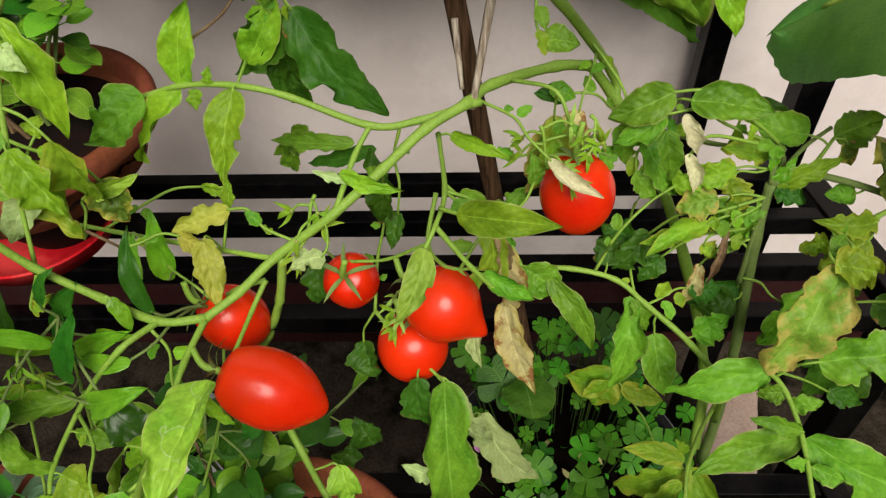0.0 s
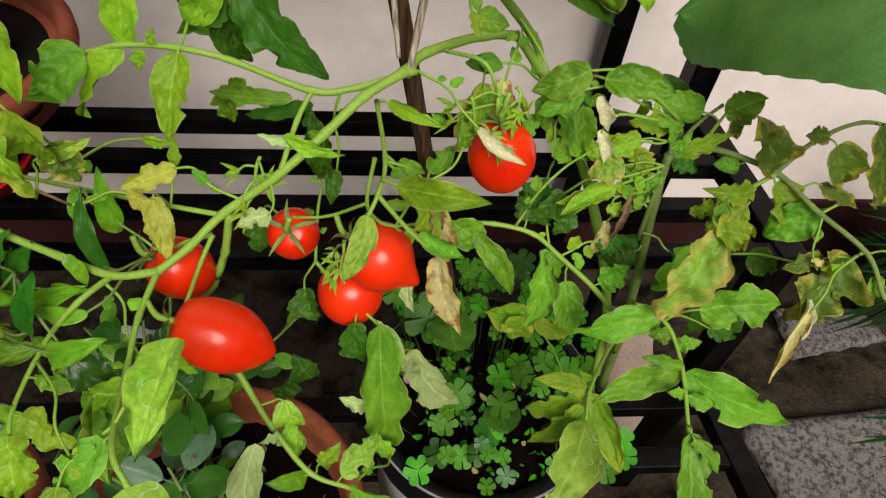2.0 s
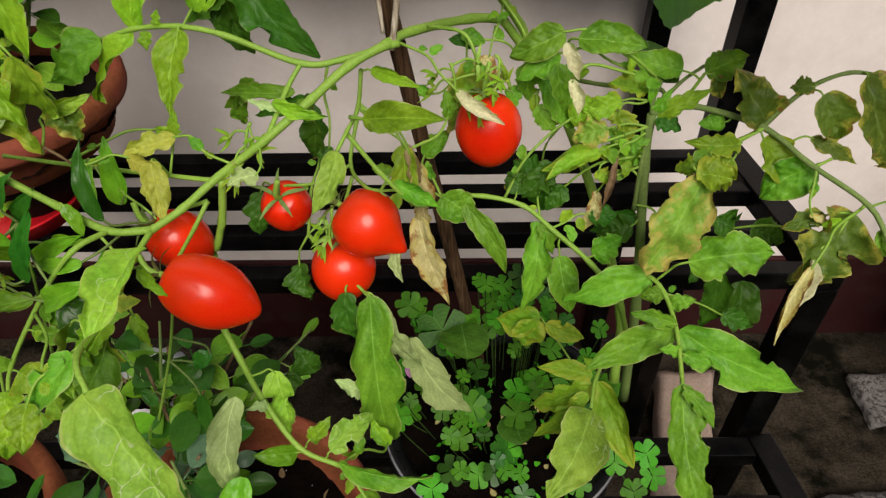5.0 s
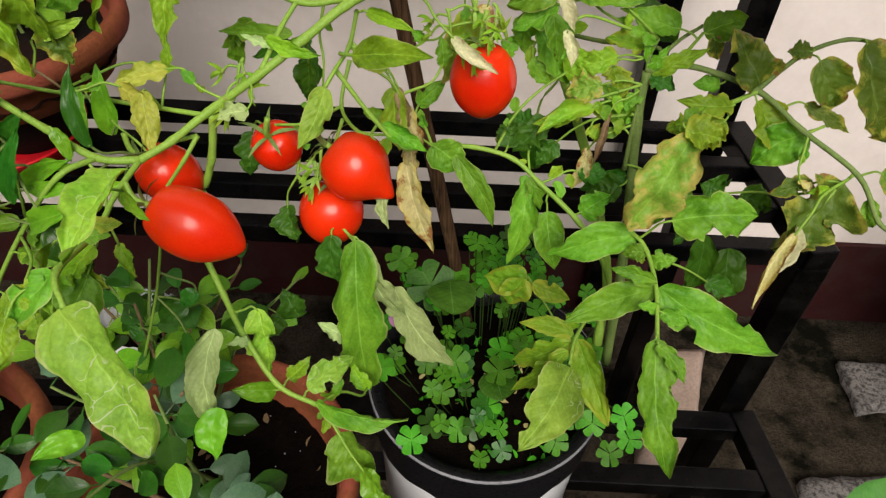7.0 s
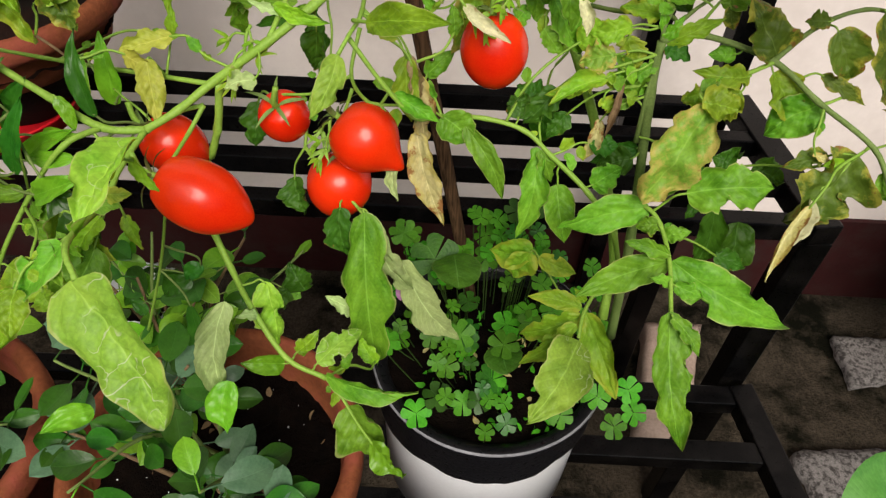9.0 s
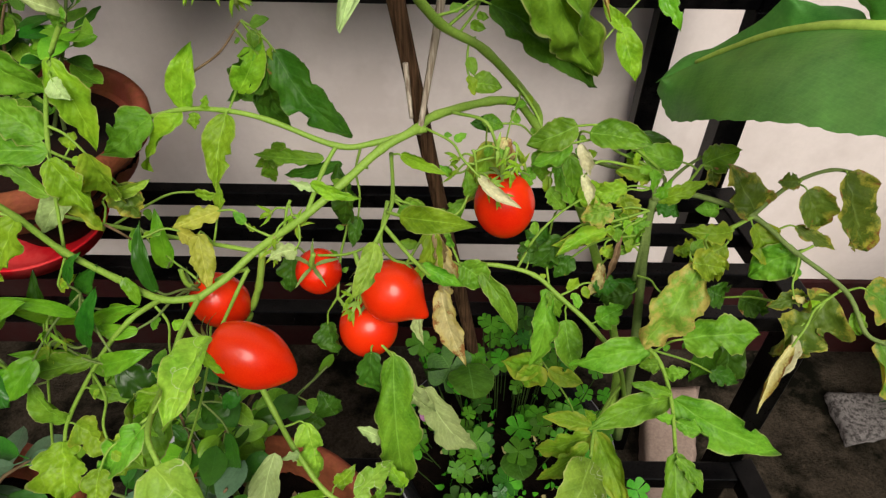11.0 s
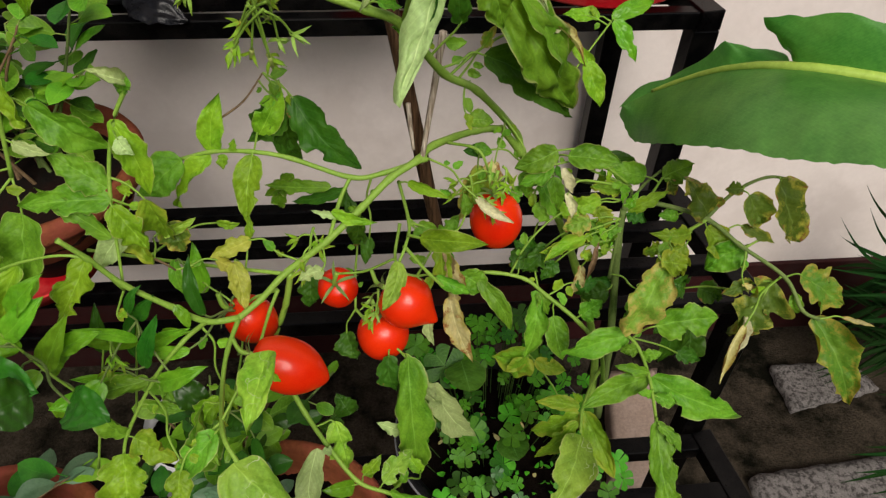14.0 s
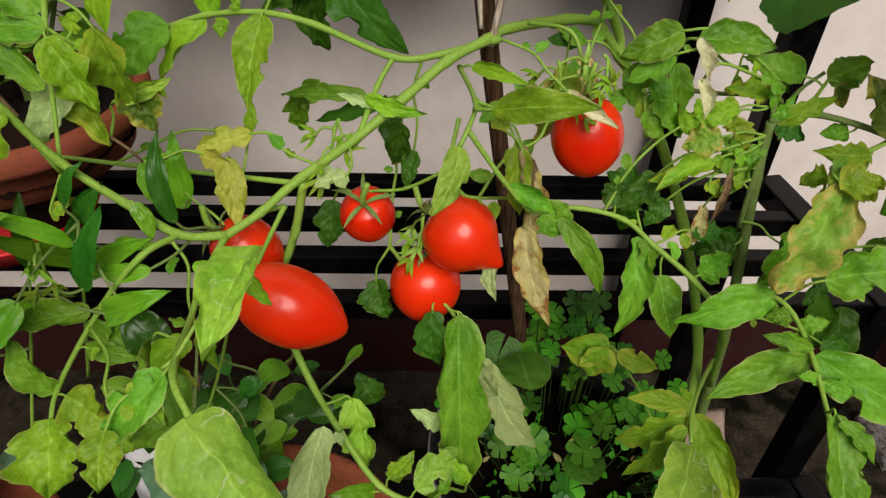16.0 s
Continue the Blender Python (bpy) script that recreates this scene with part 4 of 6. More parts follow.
leaf(vine, (0.053, 0.370, 1.078), (0.070, 0.370, 1.071), 0.014, GREEN, lobes=0.1)
leaf(vine, (0.100, 0.350, 1.068), (0.098, 0.345, 1.041), 0.020, GREEN)
leaf(vine, (-0.129, 0.375, 1.094), (-0.107, 0.385, 1.140), 0.027, FRESH, lobes=0.06, bend=0.1)
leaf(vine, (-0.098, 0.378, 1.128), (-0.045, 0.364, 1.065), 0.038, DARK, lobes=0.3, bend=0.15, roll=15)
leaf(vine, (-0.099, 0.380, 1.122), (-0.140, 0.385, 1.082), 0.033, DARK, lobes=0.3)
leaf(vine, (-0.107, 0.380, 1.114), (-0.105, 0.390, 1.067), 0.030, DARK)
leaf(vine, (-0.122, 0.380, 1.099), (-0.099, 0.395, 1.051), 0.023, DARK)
stem(vine, [(-0.130, 0.375, 1.096), (-0.131, 0.350, 1.093)], 0.0018, 0.0014)
leaf(vine, (-0.167, 0.360, 1.089), (-0.153, 0.372, 1.137), 0.024, FRESH, roll=20, lobes=0.12)
stem(vine, [(-0.158, 0.370, 1.113), (-0.136, 0.375, 1.127), (-0.118, 0.380, 1.149)], 0.0018, 0.0012, mat=TWIG)
leaf(vine, (-0.168, 0.360, 1.087), (-0.206, 0.350, 1.041), 0.022, FRESH, roll=30, fold=0.5)
leaf(vine, (-0.193, 0.362, 1.082), (-0.231, 0.350, 1.056), 0.039, GREEN, lobes=0.08)
leaf(vine, (-0.157, 0.355, 1.090), (-0.158, 0.350, 1.078), 0.011, FRESH)
leaf(vine, (-0.147, 0.352, 1.094), (-0.145, 0.355, 1.105), 0.008, FRESH)
leaf(vine, (-0.131, 0.345, 1.096), (-0.140, 0.315, 1.051), 0.027, FRESH, lobes=0.1)
leaf(vine, (-0.140, 0.310, 1.036), (-0.136, 0.315, 1.059), 0.009, YELLOW)
leaf(vine, (-0.137, 0.305, 1.040), (-0.169, 0.290, 1.035), 0.018, LEMON, roll=10)
leaf(vine, (-0.149, 0.285, 1.035), (-0.142, 0.260, 1.002), 0.020, LEMON, bend=0.2, roll=-20)
leaf(vine, (-0.163, 0.285, 1.038), (-0.144, 0.285, 1.028), 0.014, LEMON, curl=0.5)
leaf(vine, (-0.076, 0.400, 1.016), (-0.142, 0.420, 1.006), 0.019, GREEN, lobes=0.5)
leaf(vine, (-0.061, 0.400, 1.011), (-0.118, 0.420, 0.983), 0.016, DARK, lobes=0.4)
leaf(vine, (-0.112, 0.420, 1.017), (-0.143, 0.430, 0.984), 0.023, GREEN, lobes=0.5)
leaf(vine, (-0.125, 0.420, 1.001), (-0.132, 0.430, 0.968), 0.018, GREEN)
leaf(vine, (-0.070, 0.310, 1.062), (-0.033, 0.300, 1.057), 0.013, FRESH, roll=20)
leaf(vine, (-0.064, 0.310, 1.056), (-0.086, 0.310, 1.064), 0.008, PALE, lobes=0.6)
leaf(vine, (-0.049, 0.330, 1.034), (-0.056, 0.340, 0.998), 0.023, DARK)
leaf(vine, (-0.007, 0.330, 1.073), (0.026, 0.310, 1.071), 0.011, FRESH, roll=20)
leaf(vine, (-0.003, 0.240, 1.093), (0.043, 0.215, 1.108), 0.019, FRESH, bend=0.2, fold=0.2, lobes=0.06)
leaf(vine, (-0.018, 0.235, 1.076), (-0.032, 0.210, 1.051), 0.017, MINED, lobes=0.06, roll=-10)
stem(vine, [(-0.014, 0.335, 1.070), (-0.009, 0.270, 1.082), (-0.013, 0.245, 1.082), (-0.018, 0.235, 1.076)], 0.0025, 0.002)
stem(vine, [(-0.011, 0.250, 1.088), (-0.001, 0.240, 1.093)], 0.002, 0.0016)
stem(vine, [(-0.014, 0.250, 1.077), (0.005, 0.245, 1.051), (0.022, 0.245, 1.030), (0.033, 0.245, 1.029)], 0.0025, 0.002)
leaf(vine, (0.010, 0.250, 1.042), (0.038, 0.245, 1.027), 0.015, GREEN, curl=0.6, lobes=0.2)
leaf(vine, (0.038, 0.305, 0.987), (0.058, 0.300, 0.969), 0.030, GREEN, lobes=0.08)
leaf(vine, (0.016, 0.270, 1.056), (0.020, 0.260, 1.015), 0.020, YELLOW, lobes=0.3)
leaf(vine, (0.019, 0.270, 1.056), (0.022, 0.265, 1.023), 0.014, DEAD, tube=1.2, lobes=0.5)
leaf(vine, (0.022, 0.268, 1.045), (0.029, 0.262, 0.995), 0.020, DRY, tube=0.9, lobes=0.4)
leaf(vine, (0.023, 0.260, 1.008), (0.042, 0.245, 0.943), 0.026, DRY, tube=0.9, lobes=0.25, bend=0.1)
leaf(vine, (-0.078, 0.275, 1.030), (-0.098, 0.270, 1.025), 0.016, PALE, lobes=0.3)
leaf(vine, (-0.054, 0.360, 0.996), (-0.061, 0.380, 1.027), 0.021, DARK)
leaf(vine, (-0.066, 0.280, 0.946), (-0.057, 0.265, 0.924), 0.029, DARK, roll=25)
leaf(vine, (-0.095, 0.320, 0.981), (-0.100, 0.310, 0.947), 0.024, DARK)
leaf(vine, (-0.041, 0.330, 1.014), (-0.046, 0.320, 0.990), 0.015, DARK)
leaf(vine, (0.008, 0.270, 0.978), (0.011, 0.255, 0.951), 0.013, PALE, roll=30)
leaf(vine, (-0.012, 0.250, 0.944), (-0.004, 0.215, 0.800), 0.043, GREEN, lobes=0.5, bend=0.12)
leaf(vine, (-0.010, 0.250, 0.944), (0.021, 0.265, 0.846), 0.026, PALE, lobes=0.4, roll=15)
leaf(vine, (0.011, 0.270, 0.873), (0.061, 0.285, 0.757), 0.031, PALE, lobes=0.35)
leaf(vine, (-0.029, 0.250, 0.947), (-0.023, 0.245, 0.904), 0.025, DARK)
stem(vine, [(-0.056, 0.285, 0.970), (-0.038, 0.270, 0.954), (-0.015, 0.255, 0.939), (0.003, 0.262, 0.885)], 0.0022, 0.0018)
stem(vine, [(-0.115, 0.235, 0.934), (-0.103, 0.220, 0.913), (-0.085, 0.195, 0.902), (-0.060, 0.172, 0.877), (-0.033, 0.165, 0.865)], 0.0042, 0.003)
leaf(vine, (-0.033, 0.165, 0.868), (0.031, 0.150, 0.873), 0.020, GREEN, roll=35, fold=0.5, lobes=0.12)
leaf(vine, (-0.038, 0.168, 0.878), (-0.011, 0.200, 0.875), 0.022, MINED, lobes=0.15)
leaf(vine, (-0.055, 0.180, 0.872), (-0.039, 0.190, 0.887), 0.014, FRESH)
leaf(vine, (-0.020, 0.165, 0.829), (0.005, 0.145, 0.792), 0.044, GREEN, lobes=0.05, bend=0.25)
leaf(vine, (-0.001, 0.140, 0.823), (0.025, 0.120, 0.816), 0.025, BRIGHT, roll=30)
leaf(vine, (-0.077, 0.210, 0.912), (-0.070, 0.190, 0.866), 0.026, LIGHT, lobes=0.3, tube=0.6)
leaf(vine, (-0.087, 0.165, 0.946), (-0.095, 0.140, 0.879), 0.028, PALE, tube=0.9, lobes=0.2)
leaf(vine, (-0.080, 0.190, 0.899), (-0.091, 0.180, 0.909), 0.009, PALE)
leaf(vine, (-0.019, 0.230, 0.855), (-0.043, 0.230, 0.874), 0.015, PALE, lobes=0.3)
leaf(vine, (-0.003, 0.200, 0.832), (-0.017, 0.215, 0.847), 0.015, FRESH)
leaf(vine, (-0.063, 0.175, 0.865), (-0.090, 0.165, 0.878), 0.017, BRIGHT, lobes=0.03)
leaf(vine, (-0.080, 0.260, 0.841), (-0.097, 0.260, 0.817), 0.024, DARK)
leaf(vine, (-0.069, 0.270, 0.829), (-0.082, 0.280, 0.853), 0.029, DARK)
stem(vine, [(-0.146, 0.250, 1.006), (-0.152, 0.220, 1.002), (-0.152, 0.190, 1.000), (-0.138, 0.130, 1.031), (-0.127, 0.110, 1.028)], 0.0035, 0.0026)
leaf(vine, (-0.130, 0.110, 1.027), (-0.086, 0.070, 0.969), 0.049, MINED, lobes=0.06, bend=0.15, fold=0.12, shape=0.30, point=0.46, wave=0.12, roll=8, label="large green leaf with pale insect trails")
leaf(vine, (-0.144, 0.135, 1.025), (-0.174, 0.120, 0.992), 0.024, GREEN, lobes=0.1, roll=20)
leaf(vine, (-0.158, 0.160, 1.020), (-0.142, 0.120, 1.008), 0.020, GREEN, roll=25, fold=0.5)
leaf(vine, (-0.106, 0.165, 1.070), (-0.116, 0.110, 1.060), 0.029, LIGHT, roll=10, lobes=0.06, fold=0.2, bend=0.2, tube=0.8)
leaf(vine, (-0.114, 0.170, 1.053), (-0.103, 0.165, 1.035), 0.010, FRESH, roll=30)
leaf(vine, (-0.169, 0.120, 1.006), (-0.169, 0.100, 0.990), 0.020, FRESH, lobes=0.1)
leaf(vine, (-0.183, 0.150, 0.968), (-0.175, 0.140, 0.960), 0.017, YELLOW)
leaf(vine, (-0.173, 0.190, 0.969), (-0.154, 0.180, 0.961), 0.016, YELLOW)
leaf(vine, (-0.163, 0.220, 0.960), (-0.154, 0.210, 0.938), 0.014, YELLOW)
stem(vine, [(-0.169, 0.243, 1.012), (-0.183, 0.222, 1.014), (-0.208, 0.212, 0.986), (-0.234, 0.190, 0.947), (-0.242, 0.180, 0.924)], 0.0034, 0.0022)
leaf(vine, (-0.212, 0.210, 0.986), (-0.263, 0.200, 0.979), 0.019, GREEN, roll=20, fold=0.4)
leaf(vine, (-0.200, 0.212, 0.985), (-0.179, 0.205, 0.958), 0.029, GREEN, roll=20, lobes=0.2)
leaf(vine, (-0.237, 0.188, 0.943), (-0.252, 0.195, 0.981), 0.023, GREEN)
leaf(vine, (-0.240, 0.180, 0.932), (-0.239, 0.150, 0.900), 0.044, FRESH, lobes=0.35)
leaf(vine, (-0.231, 0.188, 0.942), (-0.199, 0.175, 0.925), 0.030, YELLOW, lobes=0.15, roll=15)
leaf(vine, (-0.217, 0.200, 0.968), (-0.188, 0.195, 0.963), 0.015, GREEN, roll=20)
leaf(vine, (-0.162, 0.180, 0.973), (-0.189, 0.150, 0.942), 0.035, GREEN, lobes=0.15, roll=-20)
leaf(vine, (-0.154, 0.185, 0.994), (-0.172, 0.170, 0.960), 0.023, FRESH, roll=20)
leaf(vine, (-0.187, 0.240, 1.036), (-0.180, 0.235, 1.015), 0.011, BRIGHT, lobes=0.02)
leaf(vine, (-0.229, 0.235, 1.028), (-0.216, 0.240, 1.039), 0.009, YELLOW)
leaf(vine, (-0.197, 0.275, 1.077), (-0.167, 0.280, 1.087), 0.013, LIGHT, lobes=0.1, roll=30)
leaf(vine, (-0.189, 0.280, 1.083), (-0.180, 0.275, 1.058), 0.026, OLIVE, lobes=0.2)
leaf(vine, (-0.214, 0.270, 1.089), (-0.243, 0.265, 1.052), 0.023, PALE, lobes=0.12)
leaf(vine, (-0.215, 0.275, 1.100), (-0.203, 0.268, 1.053), 0.024, YELLOW, lobes=0.15, wave=0.35)
leaf(vine, (-0.201, 0.275, 1.163), (-0.192, 0.270, 1.152), 0.013, PALE, lobes=0.1)
leaf(vine, (-0.211, 0.280, 1.110), (-0.207, 0.285, 1.120), 0.012, FRESH, lobes=0.4)
leaf(vine, (-0.181, 0.370, 1.003), (-0.160, 0.368, 1.002), 0.010, FRESH, roll=30)
stem(vine, [(-0.202, 0.268, 1.058), (-0.195, 0.270, 1.049), (-0.192, 0.275, 1.038)], 0.0018, 0.0013, mat=TWIG)
stem(bush, [(0.208, 0.305, 0.740), (0.195, 0.300, 0.872), (0.179, 0.310, 1.009), (0.178, 0.315, 1.047)], 0.0075, 0.005, mat=STEM_DARK)
stem(bush, [(0.178, 0.315, 1.047), (0.202, 0.315, 1.053), (0.246, 0.300, 1.046), (0.274, 0.280, 1.031), (0.309, 0.257, 1.014), (0.321, 0.235, 0.996), (0.336, 0.230, 0.989)], 0.0038, 0.0026, mat=STEM_DARK)
stem(bush, [(0.246, 0.300, 1.046), (0.271, 0.312, 1.065), (0.298, 0.318, 1.074), (0.321, 0.315, 1.073)], 0.003, 0.0022, mat=STEM_DARK)
stem(bush, [(0.178, 0.315, 1.047), (0.197, 0.330, 1.061), (0.214, 0.340, 1.068)], 0.0025, 0.002, mat=STEM_DARK)
stem(bush, [(0.200, 0.300, 0.814), (0.166, 0.260, 0.923), (0.144, 0.272, 0.951), (0.116, 0.290, 0.969), (0.096, 0.300, 0.982), (0.068, 0.305, 0.987), (0.038, 0.308, 0.985)], 0.0038, 0.0028)
stem(bush, [(0.189, 0.290, 0.908), (0.167, 0.245, 0.964), (0.173, 0.235, 0.975), (0.180, 0.222, 0.973), (0.184, 0.198, 0.964), (0.180, 0.160, 0.956)], 0.003, 0.0024)
stem(bush, [(0.188, 0.290, 0.855), (0.168, 0.262, 0.862), (0.153, 0.235, 0.863), (0.148, 0.215, 0.857)], 0.0032, 0.0022)
stem(bush, [(0.124, 0.390, 1.034), (0.155, 0.360, 1.043), (0.188, 0.335, 1.053), (0.178, 0.315, 1.047)], 0.003, 0.0022, mat=STEM_DARK)
leaf(bush, (0.197, 0.252, 1.045), (0.165, 0.228, 0.987), 0.041, MOTTLED, bend=0.25, lobes=0.34, fold=0.1, wave=0.25, shape=0.48, point=0.48, tip_sharp=0.25, label="blunt leaf mottled yellow and brown")
leaf(bush, (0.190, 0.250, 1.047), (0.212, 0.248, 1.044), 0.026, YELLOW, lobes=0.4, point=0.45, tip_sharp=0.0)
leaf(bush, (0.175, 0.235, 0.975), (0.119, 0.235, 0.951), 0.027, GREEN, lobes=0.1)
leaf(bush, (0.190, 0.225, 0.998), (0.239, 0.222, 1.008), 0.036, GREEN, lobes=0.24, shape=0.42, point=0.5, tip_sharp=0.2)
leaf(bush, (0.180, 0.222, 0.973), (0.166, 0.225, 0.967), 0.013, GREEN)
leaf(bush, (0.182, 0.218, 0.968), (0.198, 0.215, 0.975), 0.013, GREEN)
leaf(bush, (0.184, 0.200, 0.963), (0.131, 0.195, 0.931), 0.024, GREEN, lobes=0.08, bend=-0.1)
leaf(bush, (0.185, 0.198, 0.966), (0.264, 0.178, 0.931), 0.035, GREEN, lobes=0.12, roll=10)
leaf(bush, (0.183, 0.200, 0.969), (0.155, 0.205, 0.974), 0.013, GREEN)
leaf(bush, (0.185, 0.185, 0.958), (0.170, 0.185, 0.964), 0.010, GREEN)
leaf(bush, (0.186, 0.185, 0.958), (0.203, 0.180, 0.954), 0.014, GREEN)
leaf(bush, (0.055, 0.302, 0.982), (0.085, 0.282, 0.932), 0.019, GREEN, lobes=0.12, roll=20)
leaf(bush, (0.106, 0.294, 0.973), (0.097, 0.268, 0.906), 0.025, GREEN, lobes=0.4)
leaf(bush, (0.108, 0.292, 0.972), (0.119, 0.285, 0.948), 0.014, GREEN, lobes=0.4)
leaf(bush, (0.123, 0.283, 0.949), (0.132, 0.258, 0.914), 0.026, GREEN, lobes=0.05)
leaf(bush, (0.145, 0.275, 0.956), (0.165, 0.280, 0.970), 0.023, GREEN)
leaf(bush, (0.092, 0.310, 0.984), (0.095, 0.330, 0.993), 0.026, DARK, lobes=0.3)
leaf(bush, (0.111, 0.330, 0.988), (0.091, 0.340, 0.992), 0.021, DARK, lobes=0.3)
leaf(bush, (0.143, 0.300, 0.974), (0.164, 0.300, 0.972), 0.021, DARK)
leaf(bush, (0.126, 0.340, 0.817), (0.087, 0.352, 0.802), 0.032, YELLOW, lobes=0.03)
leaf(bush, (0.122, 0.335, 0.819), (0.111, 0.335, 0.785), 0.032, YELLOW, lobes=0.03)
leaf(bush, (0.130, 0.330, 0.819), (0.165, 0.325, 0.805), 0.021, YELLOW, lobes=0.05)
stem(bush, [(0.126, 0.340, 0.817), (0.153, 0.320, 0.783), (0.163, 0.300, 0.767)], 0.0018, 0.0014)
leaf(bush, (0.127, 0.335, 1.091), (0.170, 0.325, 1.088), 0.025, GREEN, lobes=0.1)
leaf(bush, (0.119, 0.340, 1.094), (0.084, 0.340, 1.076), 0.026, GREEN, lobes=0.1)
leaf(bush, (0.117, 0.340, 1.079), (0.088, 0.335, 1.062), 0.019, GREEN, roll=20)
leaf(bush, (0.172, 0.360, 1.073), (0.206, 0.360, 1.044), 0.023, DARK, lobes=0.1)
leaf(bush, (0.113, 0.300, 1.106), (0.123, 0.296, 1.083), 0.012, WITHERED, tube=0.9, lobes=0.2)
leaf(bush, (0.118, 0.296, 1.084), (0.124, 0.290, 1.062), 0.011, WITHERED, tube=0.9, lobes=0.2)
leaf(bush, (0.270, 0.228, 0.990), (0.246, 0.197, 0.952), 0.013, DRY, tube=1.3, lobes=0.2, label="dry curled tip of a yellowing leaf")
leaf(bush, (0.317, 0.248, 1.003), (0.324, 0.240, 0.986), 0.015, GREEN)
leaf(bush, (0.320, 0.255, 1.019), (0.368, 0.250, 0.985), 0.043, SPECKLED, lobes=0.4)
leaf(bush, (0.334, 0.235, 0.987), (0.377, 0.190, 0.913), 0.044, SPECKLED, lobes=0.35, curl=0.5, nod=0.2)
leaf(bush, (0.356, 0.230, 0.990), (0.382, 0.220, 0.987), 0.005, DRY)
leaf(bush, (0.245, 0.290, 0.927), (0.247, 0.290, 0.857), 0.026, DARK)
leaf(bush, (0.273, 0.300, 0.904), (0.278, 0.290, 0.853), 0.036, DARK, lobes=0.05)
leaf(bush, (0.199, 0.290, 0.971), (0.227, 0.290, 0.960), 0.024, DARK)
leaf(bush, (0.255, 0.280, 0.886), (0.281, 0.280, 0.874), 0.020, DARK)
leaf(bush, (0.162, 0.485, 1.142), (0.151, 0.490, 1.141), 0.011, FRESH)
leaf(bush, (0.182, 0.480, 1.143), (0.149, 0.490, 1.141), 0.017, FRESH, lobes=0.04)
leaf(bush, (0.194, 0.480, 1.140), (0.239, 0.500, 1.147), 0.020, BRIGHT, lobes=0.04)
leaf(bush, (0.195, 0.475, 1.142), (0.216, 0.455, 1.109), 0.019, BRIGHT, lobes=0.08)
leaf(bush, (0.171, 0.440, 1.115), (0.147, 0.450, 1.137), 0.014, FRESH, lobes=0.05)
leaf(bush, (0.164, 0.440, 1.119), (0.179, 0.425, 1.080), 0.023, FRESH, lobes=0.04)
stem(bush, [(0.193, 0.478, 1.139), (0.163, 0.445, 1.122), (0.134, 0.420, 1.097)], 0.0016, 0.0013)
leaf(bush, (0.175, 0.155, 0.970), (0.187, 0.100, 0.911), 0.031, GREEN, lobes=0.35, bend=0.12, fold=0.35)
leaf(bush, (0.175, 0.150, 0.971), (0.191, 0.135, 0.955), 0.012, GREEN, lobes=0.4)
leaf(bush, (0.148, 0.213, 0.857), (0.108, 0.150, 0.841), 0.045, MINED, lobes=0.18, label="green leaf with white insect trails")
leaf(bush, (0.154, 0.235, 0.863), (0.179, 0.185, 0.822), 0.028, YELLOW, lobes=0.2, roll=20)
leaf(bush, (0.152, 0.235, 0.859), (0.108, 0.240, 0.823), 0.025, YELLOW, lobes=0.5)
leaf(bush, (0.147, 0.225, 0.861), (0.108, 0.215, 0.820), 0.020, YELLOW, lobes=0.5)
leaf(bush, (0.152, 0.240, 0.863), (0.111, 0.250, 0.861), 0.017, YELLOW, lobes=0.12)
leaf(bush, (0.155, 0.245, 0.864), (0.145, 0.250, 0.874), 0.010, FRESH)
leaf(bush, (0.182, 0.310, 0.964), (0.149, 0.310, 0.949), 0.018, DARK, lobes=0.1)
leaf(bush, (0.116, 0.360, 0.966), (0.121, 0.370, 0.921), 0.026, DARK, lobes=0.3)
leaf(bush, (0.222, 0.270, 0.964), (0.212, 0.260, 0.943), 0.016, DARK)
leaf(bush, (0.112, 0.350, 0.959), (0.097, 0.360, 0.961), 0.019, DARK, lobes=0.3)
leaf(bush, (0.024, 0.360, 0.983), (0.045, 0.370, 1.000), 0.018, GREEN, lobes=0.15)
stem(bush, [(0.248, 0.300, 1.046), (0.231, 0.292, 1.042), (0.217, 0.287, 1.040), (0.207, 0.285, 1.033)], 0.0028, 0.002)
stem(bush, [(0.279, 0.280, 1.029), (0.290, 0.285, 1.031)], 0.002, 0.0016)
stem(bush, [(0.306, 0.258, 1.014), (0.303, 0.262, 0.999)], 0.002, 0.0016)
stem(bush, [(0.198, 0.316, 1.057), (0.212, 0.330, 1.068)], 0.0024, 0.0016)
stem(bush, [(0.178, 0.315, 1.047), (0.178, 0.318, 1.057), (0.182, 0.322, 1.067)], 0.003, 0.002, mat=STEM_DARK)
stem(bush, [(0.177, 0.305, 0.973), (0.176, 0.308, 1.010), (0.176, 0.312, 1.039)], 0.003, 0.0022, mat=STEM_DARK)
leaf(bush, (0.250, 0.302, 1.045), (0.223, 0.312, 1.081), 0.035, OLIVE, lobes=0.2, wave=0.2, nod=0)
leaf(bush, (0.276, 0.310, 1.069), (0.261, 0.312, 1.067), 0.015, OLIVE, lobes=0.5)
leaf(bush, (0.280, 0.305, 1.066), (0.301, 0.302, 1.035), 0.029, OLIVE, lobes=0.06, point=0.5, tip_sharp=0.1)
leaf(bush, (0.307, 0.312, 1.076), (0.348, 0.308, 1.005), 0.046, OLIVE, lobes=0.2, nod=0)
leaf(bush, (0.277, 0.295, 1.041), (0.311, 0.290, 1.023), 0.013, OLIVE, lobes=0.5)
leaf(bush, (0.247, 0.296, 1.040), (0.269, 0.288, 1.008), 0.027, YELLOW, lobes=0.12)
